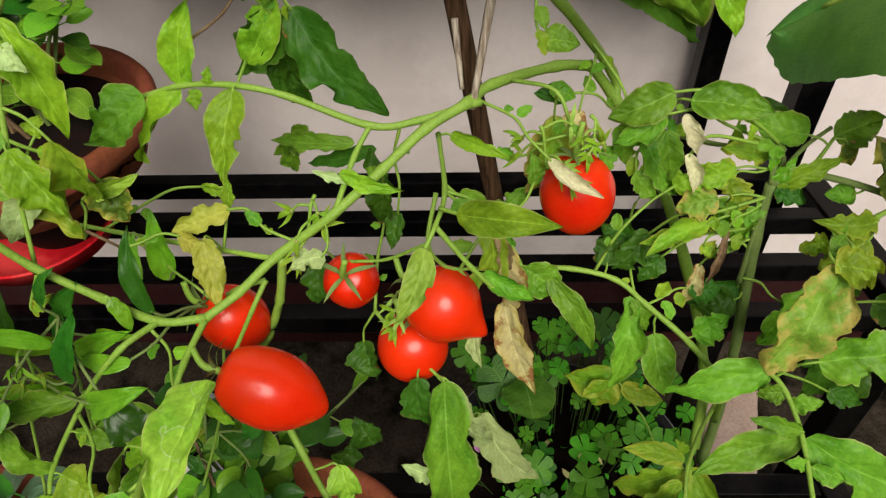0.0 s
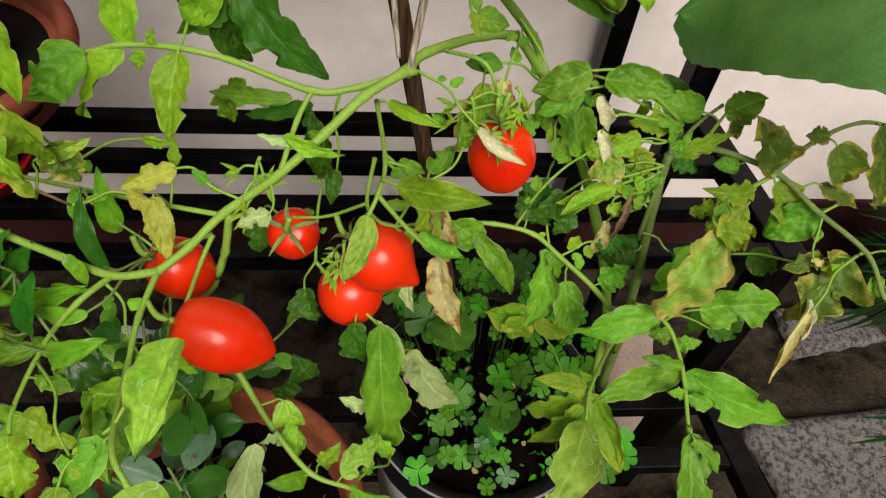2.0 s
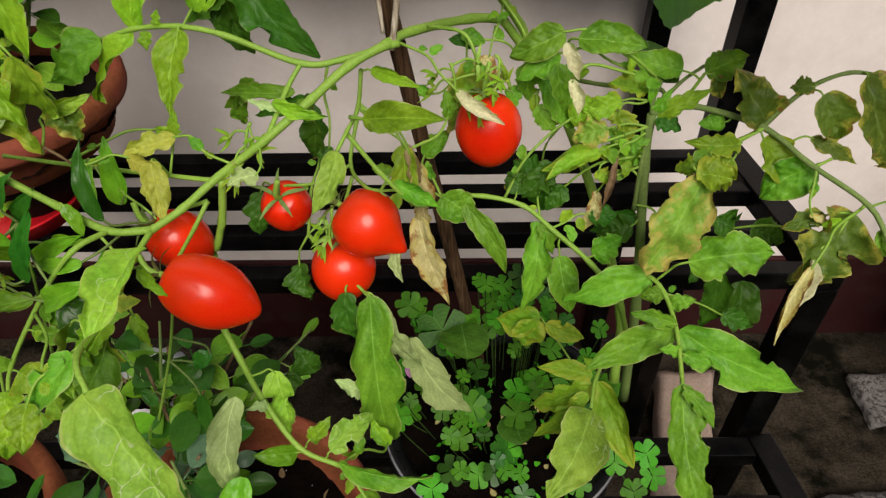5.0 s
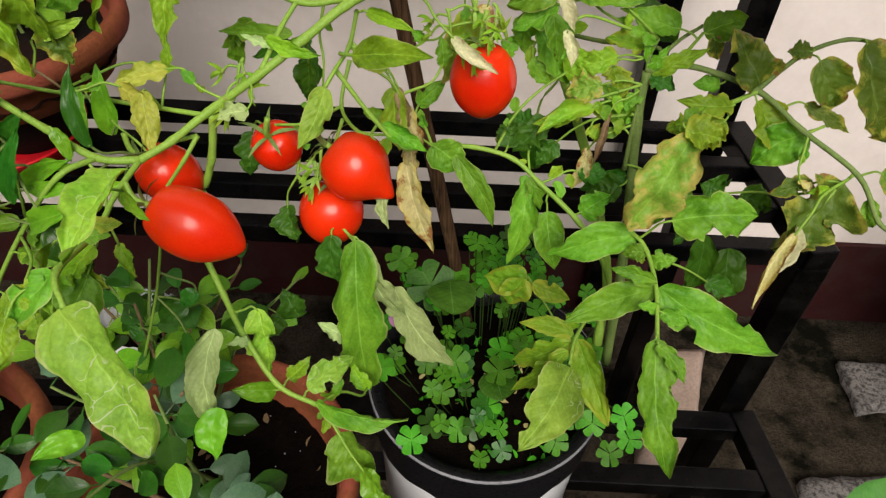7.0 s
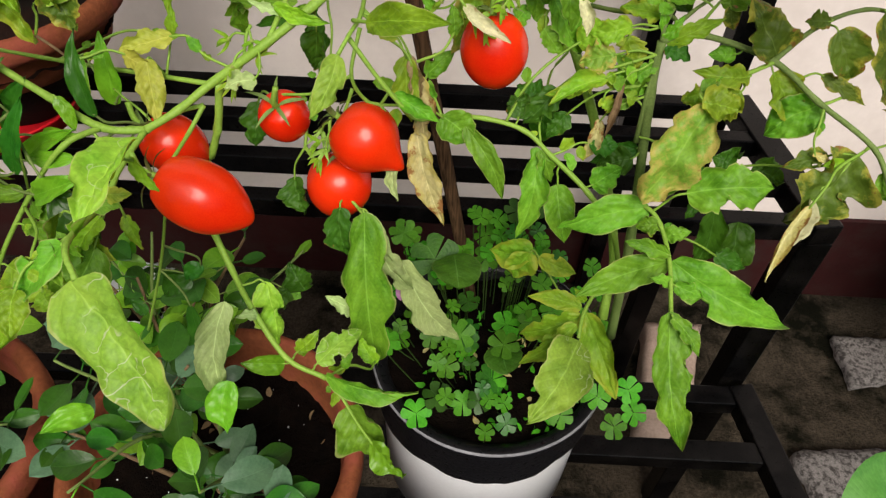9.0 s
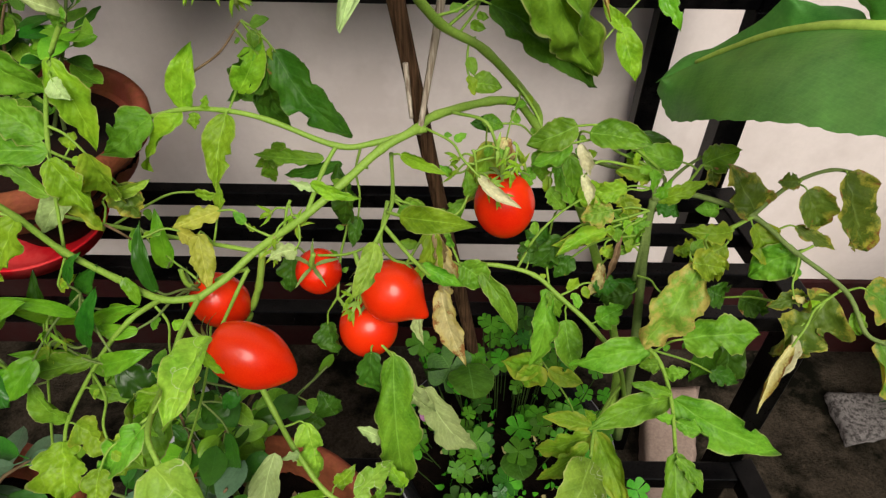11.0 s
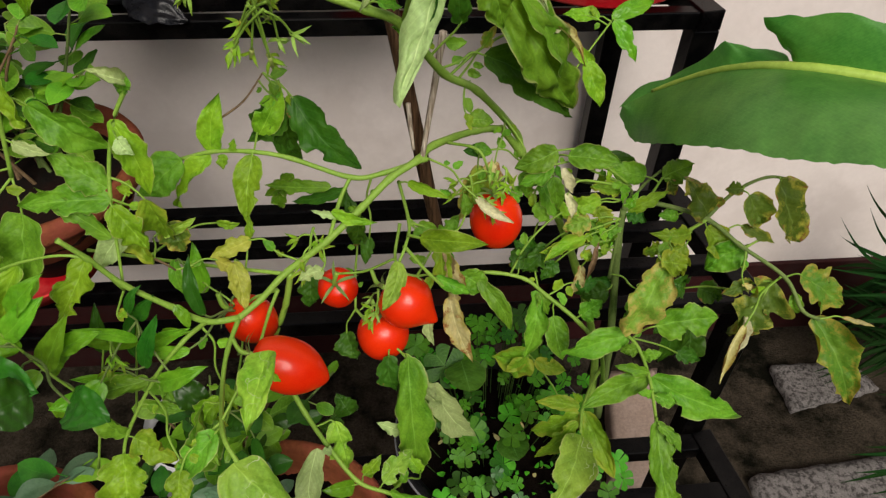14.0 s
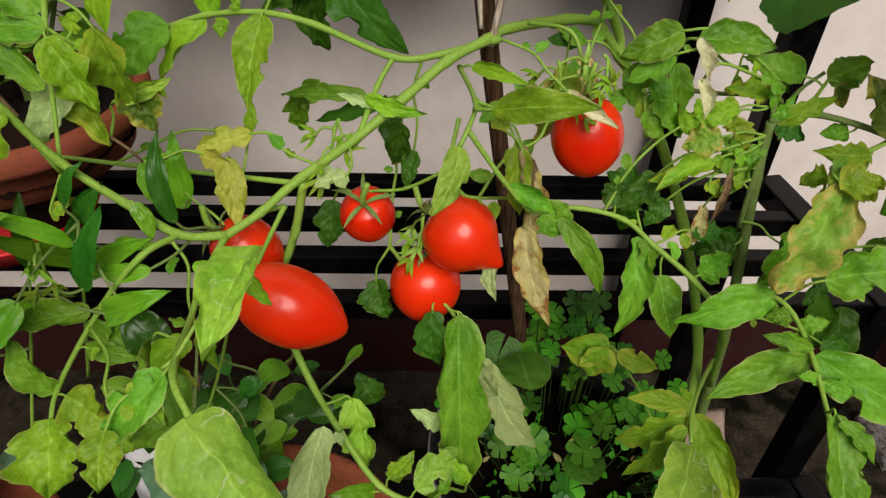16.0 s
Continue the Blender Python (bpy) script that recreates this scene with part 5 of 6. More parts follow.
leaf(bush, (0.281, 0.285, 1.026), (0.253, 0.285, 0.999), 0.033, GREEN, lobes=0.06)
leaf(bush, (0.305, 0.262, 1.005), (0.266, 0.240, 0.964), 0.052, OLIVE, lobes=0.5, wave=0.3, nod=0, label="large lobed leaf with brown dead patch")
leaf(bush, (0.287, 0.262, 1.003), (0.261, 0.260, 0.993), 0.016, OLIVE, lobes=0.4)
leaf(bush, (0.274, 0.258, 1.007), (0.287, 0.256, 0.998), 0.007, DRY, lobes=0.4)
leaf(bush, (0.281, 0.245, 0.981), (0.258, 0.214, 0.962), 0.016, WITHERED, tube=1.0, lobes=0.3)
leaf(bush, (0.197, 0.330, 1.070), (0.162, 0.338, 1.078), 0.024, GREEN, lobes=0.2)
leaf(bush, (0.213, 0.332, 1.067), (0.240, 0.338, 1.075), 0.026, GREEN, lobes=0.25)
leaf(bush, (0.219, 0.328, 1.067), (0.225, 0.325, 1.052), 0.014, OLIVE, lobes=0.05)
leaf(bush, (0.178, 0.325, 1.060), (0.150, 0.330, 1.062), 0.018, YELLOW, lobes=0.5)
leaf(bush, (0.159, 0.322, 1.053), (0.133, 0.325, 1.045), 0.021, YELLOW, lobes=0.4)
leaf(bush, (0.151, 0.315, 1.036), (0.128, 0.318, 1.026), 0.025, MOTTLED, lobes=0.35)
leaf(bush, (0.156, 0.320, 1.047), (0.163, 0.312, 1.022), 0.022, YELLOW, lobes=0.4)
leaf(bush, (0.179, 0.312, 1.033), (0.164, 0.308, 1.023), 0.012, GREEN, lobes=0.3)
leaf(bush, (0.180, 0.314, 1.047), (0.215, 0.318, 1.063), 0.015, FRESH, lobes=0.35)
leaf(bush, (0.179, 0.314, 1.047), (0.189, 0.320, 1.064), 0.010, BRIGHT, lobes=0.4)
leaf(bush, (0.177, 0.316, 1.053), (0.176, 0.325, 1.069), 0.007, BRIGHT, lobes=0.3)
leaf(bush, (0.180, 0.312, 1.044), (0.196, 0.305, 1.040), 0.016, DARK, lobes=0.3)
leaf(bush, (0.230, 0.288, 1.041), (0.193, 0.285, 1.046), 0.020, YELLOW, lobes=0.6)
leaf(bush, (0.225, 0.280, 1.035), (0.201, 0.275, 1.017), 0.027, YELLOW, lobes=0.4)
leaf(bush, (0.206, 0.285, 1.030), (0.190, 0.282, 1.025), 0.016, YELLOW, lobes=0.6)
leaf(bush, (0.226, 0.310, 1.043), (0.209, 0.312, 1.041), 0.014, GREEN, lobes=0.1)
leaf(bush, (0.212, 0.285, 0.986), (0.190, 0.280, 0.941), 0.028, GREEN, lobes=0.1)
leaf(bush, (0.147, 0.308, 1.023), (0.109, 0.295, 1.007), 0.018, YELLOW, tube=0.9, lobes=0.2)
leaf(bush, (0.145, 0.305, 1.008), (0.154, 0.300, 1.001), 0.014, YELLOW, lobes=0.4)
leaf(bush, (0.157, 0.305, 1.022), (0.152, 0.297, 0.982), 0.010, DEAD, tube=1.4, lobes=0.5)
leaf(bush, (0.148, 0.305, 0.991), (0.141, 0.300, 0.958), 0.013, DRY, tube=0.7, lobes=0.2)
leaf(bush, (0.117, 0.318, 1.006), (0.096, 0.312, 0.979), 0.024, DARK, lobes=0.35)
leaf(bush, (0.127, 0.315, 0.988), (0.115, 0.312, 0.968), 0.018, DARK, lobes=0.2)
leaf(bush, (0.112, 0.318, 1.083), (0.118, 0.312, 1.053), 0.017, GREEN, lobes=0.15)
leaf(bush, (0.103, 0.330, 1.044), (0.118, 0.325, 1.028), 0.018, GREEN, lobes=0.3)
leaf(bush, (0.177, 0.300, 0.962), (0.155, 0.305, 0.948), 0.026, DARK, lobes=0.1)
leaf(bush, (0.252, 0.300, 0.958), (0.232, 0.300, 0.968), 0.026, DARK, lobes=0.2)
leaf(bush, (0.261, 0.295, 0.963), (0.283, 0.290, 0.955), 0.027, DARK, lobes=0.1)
leaf(bush, (0.062, 0.372, 1.056), (0.042, 0.362, 1.001), 0.028, MOTTLED, lobes=0.2)
leaf(bush, (0.077, 0.375, 1.049), (0.071, 0.370, 1.029), 0.017, DRY, lobes=0.3)
leaf(bush, (0.067, 0.375, 1.071), (0.044, 0.372, 1.073), 0.015, DARK, lobes=0.04)
leaf(bush, (0.108, 0.340, 1.061), (0.131, 0.330, 1.026), 0.029, GREEN, lobes=0.3)
leaf(bush, (0.126, 0.325, 1.037), (0.151, 0.325, 1.053), 0.025, YELLOW, lobes=0.5)
leaf(bush, (0.136, 0.315, 1.013), (0.107, 0.305, 1.009), 0.014, YELLOW, tube=0.8, lobes=0.2)
leaf(bush, (0.163, 0.310, 1.008), (0.178, 0.315, 1.031), 0.016, GREEN, lobes=0.6)

# ---- tomatoes ----
def tomato(at, r, long, axis, label, calyx=1.0, point=0.0, name="tomato"):
    """A ripe fruit: a lobed, dimpled body, its long axis pointing from the stalk to the tip, with a calyx of five sepals."""
    at, axis = Vector(at), Vector(axis).normalized()
    t = thing(name, at, label, "tomato", "ripe tomatoes on the vine")
    q = axis.to_track_quat("-Z", "Y").to_matrix().to_4x4()
    m = Matrix.Translation(at) @ q
    bm = bmesh.new()
    bmesh.ops.create_uvsphere(bm, u_segments=40, v_segments=28, radius=1.0)
    for v in bm.verts:
        c = v.co.copy()
        a = math.atan2(c.y, c.x)
        k = 1 + 0.012 * math.cos(5 * a) * (0.5 + 0.5 * c.z) + 0.02 * noise.noise(c * 1.3 + at * 20)
        z = c.z * long
        if c.z > 0.8:
            z -= (c.z - 0.8) * 0.55 * long
        taper = 1 - point * max(0, -c.z) ** 3 * 0.34
        v.co = Vector((c.x * r * k * taper, c.y * r * k * taper, z - point * 0.34 * long * math.exp(-(1 + c.z) / 0.10)))
    bmesh.ops.transform(bm, matrix=m, verts=bm.verts)
    part("skin", bm, TOMATO, t)
    if calyx:
        bm = bmesh.new()
        up = -axis
        for i in range(5):
            a = 2 * math.pi * i / 5 + at.x * 30
            out = (m.to_3x3() @ Vector((math.cos(a), math.sin(a), 0))).normalized()
            b = at + up * long * 0.90
            blade_bm(b, b + out * r * 0.95 * calyx + up * (0.003 + 0.006 * math.sin(i * 2.1)), r * 0.17, fold=0.3, bend=0.3, seed=i + at.x, nu=2, nv=6, bm=bm, face=up)
        part("calyx", bm, STEM_DARK, t, "green star-shaped calyx")
        part("stalk", tube_bm([at + up * long * 0.88, at + up * (long + 0.006), at + up * (long + 0.016) + Vector((0.004, 0.004, 0.004))], 0.0022, 0.0018), STEM, t)
    return t



FRUIT = [
    ((-0.1100, 0.2210, 0.9790), 0.0226, 0.0322, (0.84, -0.1, -0.42), 1.0, 0.35, "large glossy red plum tomato hanging from the vine"),
    ((-0.1445, 0.2780, 0.9720), 0.0205, 0.0245, (0.5, 0.1, -0.6), 1.0, 0.2, "red plum tomato half hidden behind the branch"),
    ((-0.0700, 0.2950, 0.9880), 0.0176, 0.0205, (0.05, 0.5, -0.75), 1.25, 0.2, "small red tomato seen past its green calyx"),
    ((0.0720, 0.3370, 1.0220), 0.0237, 0.0275, (0.1, -0.15, -1), 1.0, 0.1, "round red tomato with a dry sepal on top"),
    ((-0.0120, 0.2740, 0.9890), 0.0236, 0.0245, (0.80, -0.30, -0.52), 1.0, 1.0, "red tomato with a pointed beak-like tip"),
    ((-0.0330, 0.2770, 0.9440), 0.0232, 0.0240, (-0.1, -0.3, -0.8), 1.0, 0.1, "round glossy red tomato hanging in a cluster"),
]
BANANA_SPINE = [(0.352, 0.220, 1.207), (0.339, 0.240, 1.202), (0.294, 0.262, 1.202), (0.258, 0.285, 1.197), (0.233, 0.325, 1.174), (0.215, 0.375, 1.131), (0.199, 0.400, 1.102), (0.189, 0.404, 1.091)]
BANANA_LOW = [(0.274, 0.118, 1.226), (0.266, 0.135, 1.217), (0.238, 0.158, 1.209), (0.216, 0.190, 1.191), (0.198, 0.234, 1.168), (0.188, 0.292, 1.131), (0.194, 0.365, 1.083), (0.191, 0.404, 1.084)]
TORN = [([(0.257, 0.286, 1.196), (0.254, 0.291, 1.193), (0.245, 0.307, 1.185), (0.237, 0.318, 1.178), (0.233, 0.324, 1.174), (0.226, 0.344, 1.158), (0.216, 0.372, 1.133), (0.202, 0.395, 1.108), (0.190, 0.404, 1.092)], [(0.257, 0.288, 1.197), (0.256, 0.301, 1.199), (0.245, 0.317, 1.195), (0.235, 0.328, 1.193), (0.230, 0.334, 1.192), (0.227, 0.354, 1.166), (0.218, 0.382, 1.135), (0.204, 0.405, 1.112), (0.194, 0.414, 1.086)]),
        ([(0.350, 0.224, 1.206), (0.328, 0.245, 1.202), (0.301, 0.258, 1.202), (0.281, 0.270, 1.200), (0.270, 0.278, 1.199), (0.262, 0.282, 1.198), (0.257, 0.286, 1.196)], [(0.339, 0.234, 1.232), (0.310, 0.255, 1.236), (0.269, 0.268, 1.244), (0.242, 0.280, 1.237), (0.225, 0.288, 1.232), (0.241, 0.292, 1.217), (0.260, 0.296, 1.200)])]
LOW_LEAF = [(0.320, 0.020, 0.829), (0.323, 0.110, 0.909)]
WALL_SPIKES = [
    ((1.104, 0.860, 0.441), (0.879, 0.830, 0.635), -0.12),
    ((1.137, 0.840, 0.373), (0.845, 0.810, 0.572), -0.15),
    ((1.142, 0.860, 0.362), (0.915, 0.830, 0.575), -0.12),
    ((1.097, 0.820, 0.388), (0.850, 0.790, 0.538), -0.15),
    ((1.113, 0.870, 0.464), (0.911, 0.840, 0.659), -0.1),
    ((1.106, 0.850, 0.450), (0.921, 0.820, 0.663), -0.1),
    ((1.171, 0.800, 0.357), (0.835, 0.770, 0.473), 0.1),
    ((1.165, 0.780, 0.343), (0.867, 0.750, 0.409), 0.1),
    ((1.158, 0.760, 0.330), (0.858, 0.730, 0.356), 0.12),
    ((1.156, 0.780, 0.362), (0.922, 0.750, 0.451), 0.1),
    ((1.142, 0.740, 0.336), (0.930, 0.710, 0.270), 0.12),
    ((1.139, 0.720, 0.340), (0.951, 0.690, 0.328), 0.12),
]
FLOOR_SPIKES = [
    ((1.162, 0.800, 0.375), (0.887, 0.770, 0.505), 0.1),
    ((0.997, 0.450, 0.284), (0.764, 0.420, 0.280), 0.1),
    ((1.019, 0.470, 0.267), (0.762, 0.440, 0.344), 0.1),
    ((0.980, 0.440, 0.304), (0.763, 0.410, 0.336), 0.1),
    ((1.025, 0.480, 0.270), (0.798, 0.450, 0.349), 0.1),
    ((0.973, 0.430, 0.303), (0.819, 0.400, 0.269), 0.1),
    ((1.080, 0.550, 0.231), (0.830, 0.520, 0.405), 0.1),
]
PETALS = [(-0.002, 0.262, 0.852), (0.009, 0.265, 0.848)]
sapling = thing("young_shrub", (-0.17, 0.24, 0.63), "slender shrub with smooth narrow bright green leaves in a terracotta pot", "shrub")
stem(sapling, [(-0.222, 0.270, 0.752), (-0.175, 0.270, 0.877), (-0.152, 0.275, 0.978), (-0.179, 0.290, 1.007)], 0.0022, 0.0014, mat=STEM)
stem(sapling, [(-0.258, 0.250, 0.883), (-0.240, 0.245, 0.946), (-0.224, 0.240, 1.001), (-0.216, 0.235, 1.026)], 0.002, 0.0012, mat=STEM)
stem(sapling, [(-0.295, 0.220, 0.845), (-0.266, 0.225, 0.939), (-0.243, 0.225, 1.009)], 0.002, 0.0012, mat=STEM)
leaf(sapling, (-0.183, 0.290, 0.994), (-0.183, 0.300, 1.043), 0.017, BRIGHT, lobes=0.02)
leaf(sapling, (-0.225, 0.240, 0.994), (-0.258, 0.215, 1.036), 0.013, BRIGHT, lobes=0.02)
leaf(sapling, (-0.225, 0.240, 0.984), (-0.177, 0.230, 1.020), 0.015, BRIGHT, lobes=0.02)
leaf(sapling, (-0.179, 0.220, 1.006), (-0.215, 0.230, 0.998), 0.012, BRIGHT, lobes=0.02)
leaf(sapling, (-0.280, 0.210, 1.000), (-0.253, 0.215, 1.029), 0.017, BRIGHT, lobes=0.02)
leaf(sapling, (-0.238, 0.235, 0.955), (-0.273, 0.215, 0.985), 0.012, BRIGHT, lobes=0.02)
leaf(sapling, (-0.204, 0.205, 0.988), (-0.163, 0.200, 1.010), 0.017, BRIGHT, lobes=0.02, fold=0.4)
leaf(sapling, (-0.203, 0.235, 1.008), (-0.176, 0.230, 1.017), 0.010, BRIGHT, lobes=0.02)
leaf(sapling, (-0.277, 0.210, 0.948), (-0.288, 0.200, 0.976), 0.015, BRIGHT, lobes=0.02)
leaf(sapling, (-0.238, 0.240, 0.945), (-0.211, 0.230, 0.938), 0.013, BRIGHT, lobes=0.02)
leaf(sapling, (-0.234, 0.245, 0.968), (-0.222, 0.250, 1.029), 0.013, SHINY, lobes=0.02)
leaf(sapling, (-0.217, 0.238, 1.023), (-0.199, 0.240, 1.049), 0.013, SHINY, lobes=0.02)
leaf(sapling, (-0.245, 0.225, 1.002), (-0.243, 0.240, 1.043), 0.013, SHINY, lobes=0.02)
leaf(sapling, (-0.200, 0.300, 1.026), (-0.198, 0.290, 0.996), 0.013, GREEN, lobes=0.02)
leaf(sapling, (-0.169, 0.120, 0.888), (-0.193, 0.100, 0.891), 0.018, BRIGHT, lobes=0.02)
leaf(sapling, (-0.086, 0.135, 0.905), (-0.086, 0.115, 0.876), 0.022, BRIGHT, lobes=0.02)
leaf(sapling, (-0.168, 0.280, 0.825), (-0.194, 0.275, 0.806), 0.023, SHINY, lobes=0.02)
leaf(sapling, (-0.214, 0.275, 0.796), (-0.222, 0.270, 0.786), 0.022, SHINY, lobes=0.02)
leaf(sapling, (-0.154, 0.280, 0.844), (-0.170, 0.275, 0.830), 0.017, SHINY, lobes=0.02)
leaf(sapling, (-0.165, 0.260, 0.815), (-0.182, 0.250, 0.730), 0.016, SHINY, lobes=0.02)
leaf(sapling, (-0.129, 0.100, 0.998), (-0.155, 0.110, 0.992), 0.020, GREY, lobes=0.02)
stem(sapling, [(-0.256, 0.195, 0.990), (-0.267, 0.190, 1.030), (-0.277, 0.190, 1.061), (-0.290, 0.190, 1.092)], 0.002, 0.0013, mat=STEM)
leaf(sapling, (-0.281, 0.190, 1.067), (-0.246, 0.195, 1.099), 0.021, BRIGHT, lobes=0.02)
leaf(sapling, (-0.266, 0.190, 1.031), (-0.237, 0.195, 1.081), 0.019, BRIGHT, lobes=0.02)
leaf(sapling, (-0.284, 0.190, 1.059), (-0.315, 0.180, 1.064), 0.019, BRIGHT, lobes=0.02)
leaf(sapling, (-0.271, 0.190, 1.029), (-0.303, 0.180, 0.993), 0.020, BRIGHT, lobes=0.02)
leaf(sapling, (-0.276, 0.190, 1.052), (-0.295, 0.195, 1.072), 0.023, BRIGHT, lobes=0.02)
leaf(sapling, (-0.254, 0.195, 0.992), (-0.278, 0.185, 0.989), 0.015, BRIGHT, lobes=0.02)
leaf(sapling, (-0.211, 0.215, 1.027), (-0.243, 0.200, 1.060), 0.010, BRIGHT, lobes=0.02)
leaf(sapling, (-0.272, 0.170, 1.052), (-0.304, 0.165, 1.073), 0.021, GREY, lobes=0.3)
leaf(sapling, (-0.300, 0.150, 1.066), (-0.280, 0.130, 1.049), 0.034, SHINY, lobes=0.02)
leaf(sapling, (-0.218, 0.230, 1.041), (-0.204, 0.235, 1.064), 0.010, SHINY, lobes=0.02)
leaf(sapling, (-0.169, 0.240, 1.022), (-0.173, 0.260, 1.069), 0.013, SHINY, lobes=0.02)
leaf(sapling, (-0.212, 0.210, 1.000), (-0.192, 0.220, 1.050), 0.014, SHINY, lobes=0.02)
leaf(sapling, (-0.288, 0.190, 1.087), (-0.303, 0.195, 1.111), 0.020, BRIGHT, lobes=0.02)
leaf(sapling, (-0.273, 0.195, 1.081), (-0.243, 0.200, 1.114), 0.018, BRIGHT, lobes=0.02)
leaf(sapling, (-0.301, 0.185, 1.066), (-0.315, 0.180, 1.093), 0.019, BRIGHT, lobes=0.02)
leaf(sapling, (-0.256, 0.195, 1.044), (-0.221, 0.195, 1.062), 0.016, BRIGHT, lobes=0.02)
leaf(sapling, (-0.237, 0.195, 1.007), (-0.258, 0.180, 0.980), 0.022, BRIGHT, lobes=0.02)
leaf(sapling, (-0.252, 0.130, 1.114), (-0.216, 0.110, 1.113), 0.031, SHINY, lobes=0.02)
leaf(sapling, (-0.221, 0.110, 1.114), (-0.241, 0.090, 1.122), 0.031, SHINY, lobes=0.02)
leaf(sapling, (-0.271, 0.120, 1.097), (-0.256, 0.140, 1.096), 0.025, SHINY, lobes=0.02)
leaf(sapling, (-0.227, 0.140, 1.061), (-0.197, 0.120, 1.066), 0.030, SHINY, lobes=0.02)
leaf(sapling, (-0.188, 0.200, 0.994), (-0.163, 0.190, 0.969), 0.025, SHINY, lobes=0.02)

for at, r, long, axis, calyx, point, label in FRUIT:
    tomato(at, r, long, axis, label, calyx, point)
tomato((-0.216, 0.291, 1.305), 0.0085, 0.0083, (0.2, -0.3, -1), "small unripe green tomato with long sepals on the upper branch", 1.8, 0, "green_tomato")
for skin in [c for o in scene.objects if o.name.startswith("green_tomato") for c in o.children if c.name.startswith("skin")]:
    skin.data.materials[0] = UNRIPE


def truss(parent, at, n, size, seed, ends=()):
    """A drooping cluster of spent flowers: a thin stalk that forks, each end with long narrow sepals."""
    rnd = random.Random(seed)
    at = Vector(at)
    lean = Vector((rnd.uniform(-0.5, 0.5), rnd.uniform(-0.5, 0.0), -0.6))
    line = spline([at, at + lean * size * 0.5 + Vector((0, 0, 0.15 * size)), at + lean * size, at + lean * size * 1.5], 4)
    if ends:
        for e in ends[:2]:
            part("flower_stalk", tube_bm([at, at.lerp(Vector(e), 0.3), at.lerp(Vector(e), 0.5)], 0.0014, 0.001, sides=6, per=4), STEM, parent)
    else:
        part("flower_stalk", tube_bm(line[::4], 0.0013, 0.0009, sides=6, per=4), STEM, parent)
    for i in range(n):
        p = line[int((i + 1) / n * (len(line) - 1))]
        d = Vector((rnd.uniform(-1, 1), rnd.uniform(-0.8, 0.3), rnd.uniform(-0.9, 0.25))).normalized() * size * rnd.uniform(0.25, 0.65)
        if ends:
            p = at.lerp(Vector(ends[i]), 0.3) if i < 2 else Vector(ends[i - 2]).lerp(at, 0.55)
            d = Vector(ends[i]) - p
        stalk = part("flower_stalk", tube_bm([p, p + d * 0.6 + Vector((0, 0, 0.12 * size)), p + d], 0.0009, 0.0008, sides=6, per=4), STEM, parent)
        bm = tube_bm([p + d * 0.97, p + d * 1.12], 0.0018, 0.0012, sides=6, per=3)
        down = d.normalized()
        for k in range(5):
            o = Vector((rnd.uniform(-1, 1), rnd.uniform(-1, 1), rnd.uniform(-1, 1))).normalized()
            o = (o + 0.9 * down + Vector((0, 0, -0.2))).normalized() * rnd.uniform(0.009, 0.016)
            blade_bm(p + d, p + d + o, 0.0026, seed=k + i, nu=1, nv=6, bm=bm, bend=rnd.uniform(-0.5, 0.5), lobes=0.0, shape=0.3, wave=0.0)
        part("flower", bm, rnd.choice((FRESH, STEM, FRESH, YELLOW)), stalk, "spent flower with narrow green sepals")


truss(vine, (-0.142, 0.288, 1.282), 5, 0.03, 4, [(-0.153, 0.315, 1.279), (-0.147, 0.315, 1.277), (-0.147, 0.315, 1.246), (-0.151, 0.315, 1.25), (-0.144, 0.315, 1.243)])
truss(vine, (-0.094, 0.290, 1.270), 12, 0.03, 3, [(-0.102, 0.318, 1.236), (-0.093, 0.318, 1.208), (-0.112, 0.318, 1.2), (-0.116, 0.318, 1.22), (-0.121, 0.318, 1.207), (-0.096, 0.318, 1.234), (-0.101, 0.318, 1.197), (-0.115, 0.316, 1.222), (-0.124, 0.316, 1.202), (-0.1, 0.316, 1.195), (-0.098, 0.316, 1.225), (-0.083, 0.316, 1.213)])
truss(vine, (0.045, 0.335, 1.075), 6, 0.03, 5)
truss(vine, (0.075, 0.345, 1.075), 4, 0.026, 6)
truss(vine, (-0.085, 0.305, 1.05), 5, 0.024, 7)
truss(vine, (-0.035, 0.28, 1.0), 4, 0.022, 9)
truss(vine, (-0.235, 0.225, 1.02), 3, 0.022, 10)
stem(vine, [(0.03, 0.368, 1.085), (0.055, 0.355, 1.085), (0.066, 0.345, 1.062)], 0.0024, 0.002)
stem(vine, [(-0.015, 0.30, 1.055), (-0.02, 0.285, 1.03), (-0.012, 0.285, 1.012), (-0.002, 0.283, 1.010)], 0.0024, 0.002)
stem(vine, [(-0.02, 0.285, 1.03), (-0.045, 0.29, 1.012), (-0.066, 0.292, 1.008)], 0.002, 0.0016)
stem(vine, [(-0.02, 0.285, 1.02), (-0.03, 0.278, 0.99), (-0.031, 0.272, 0.975)], 0.002, 0.0016)
stem(vine, [(-0.118, 0.28, 1.005), (-0.125, 0.265, 0.995), (-0.130, 0.235, 0.992)], 0.003, 0.0022)
stem(vine, [(-0.118, 0.28, 1.005), (-0.135, 0.278, 1.0), (-0.143, 0.277, 0.995)], 0.0026, 0.002)

petioles((vine, bush), 77)

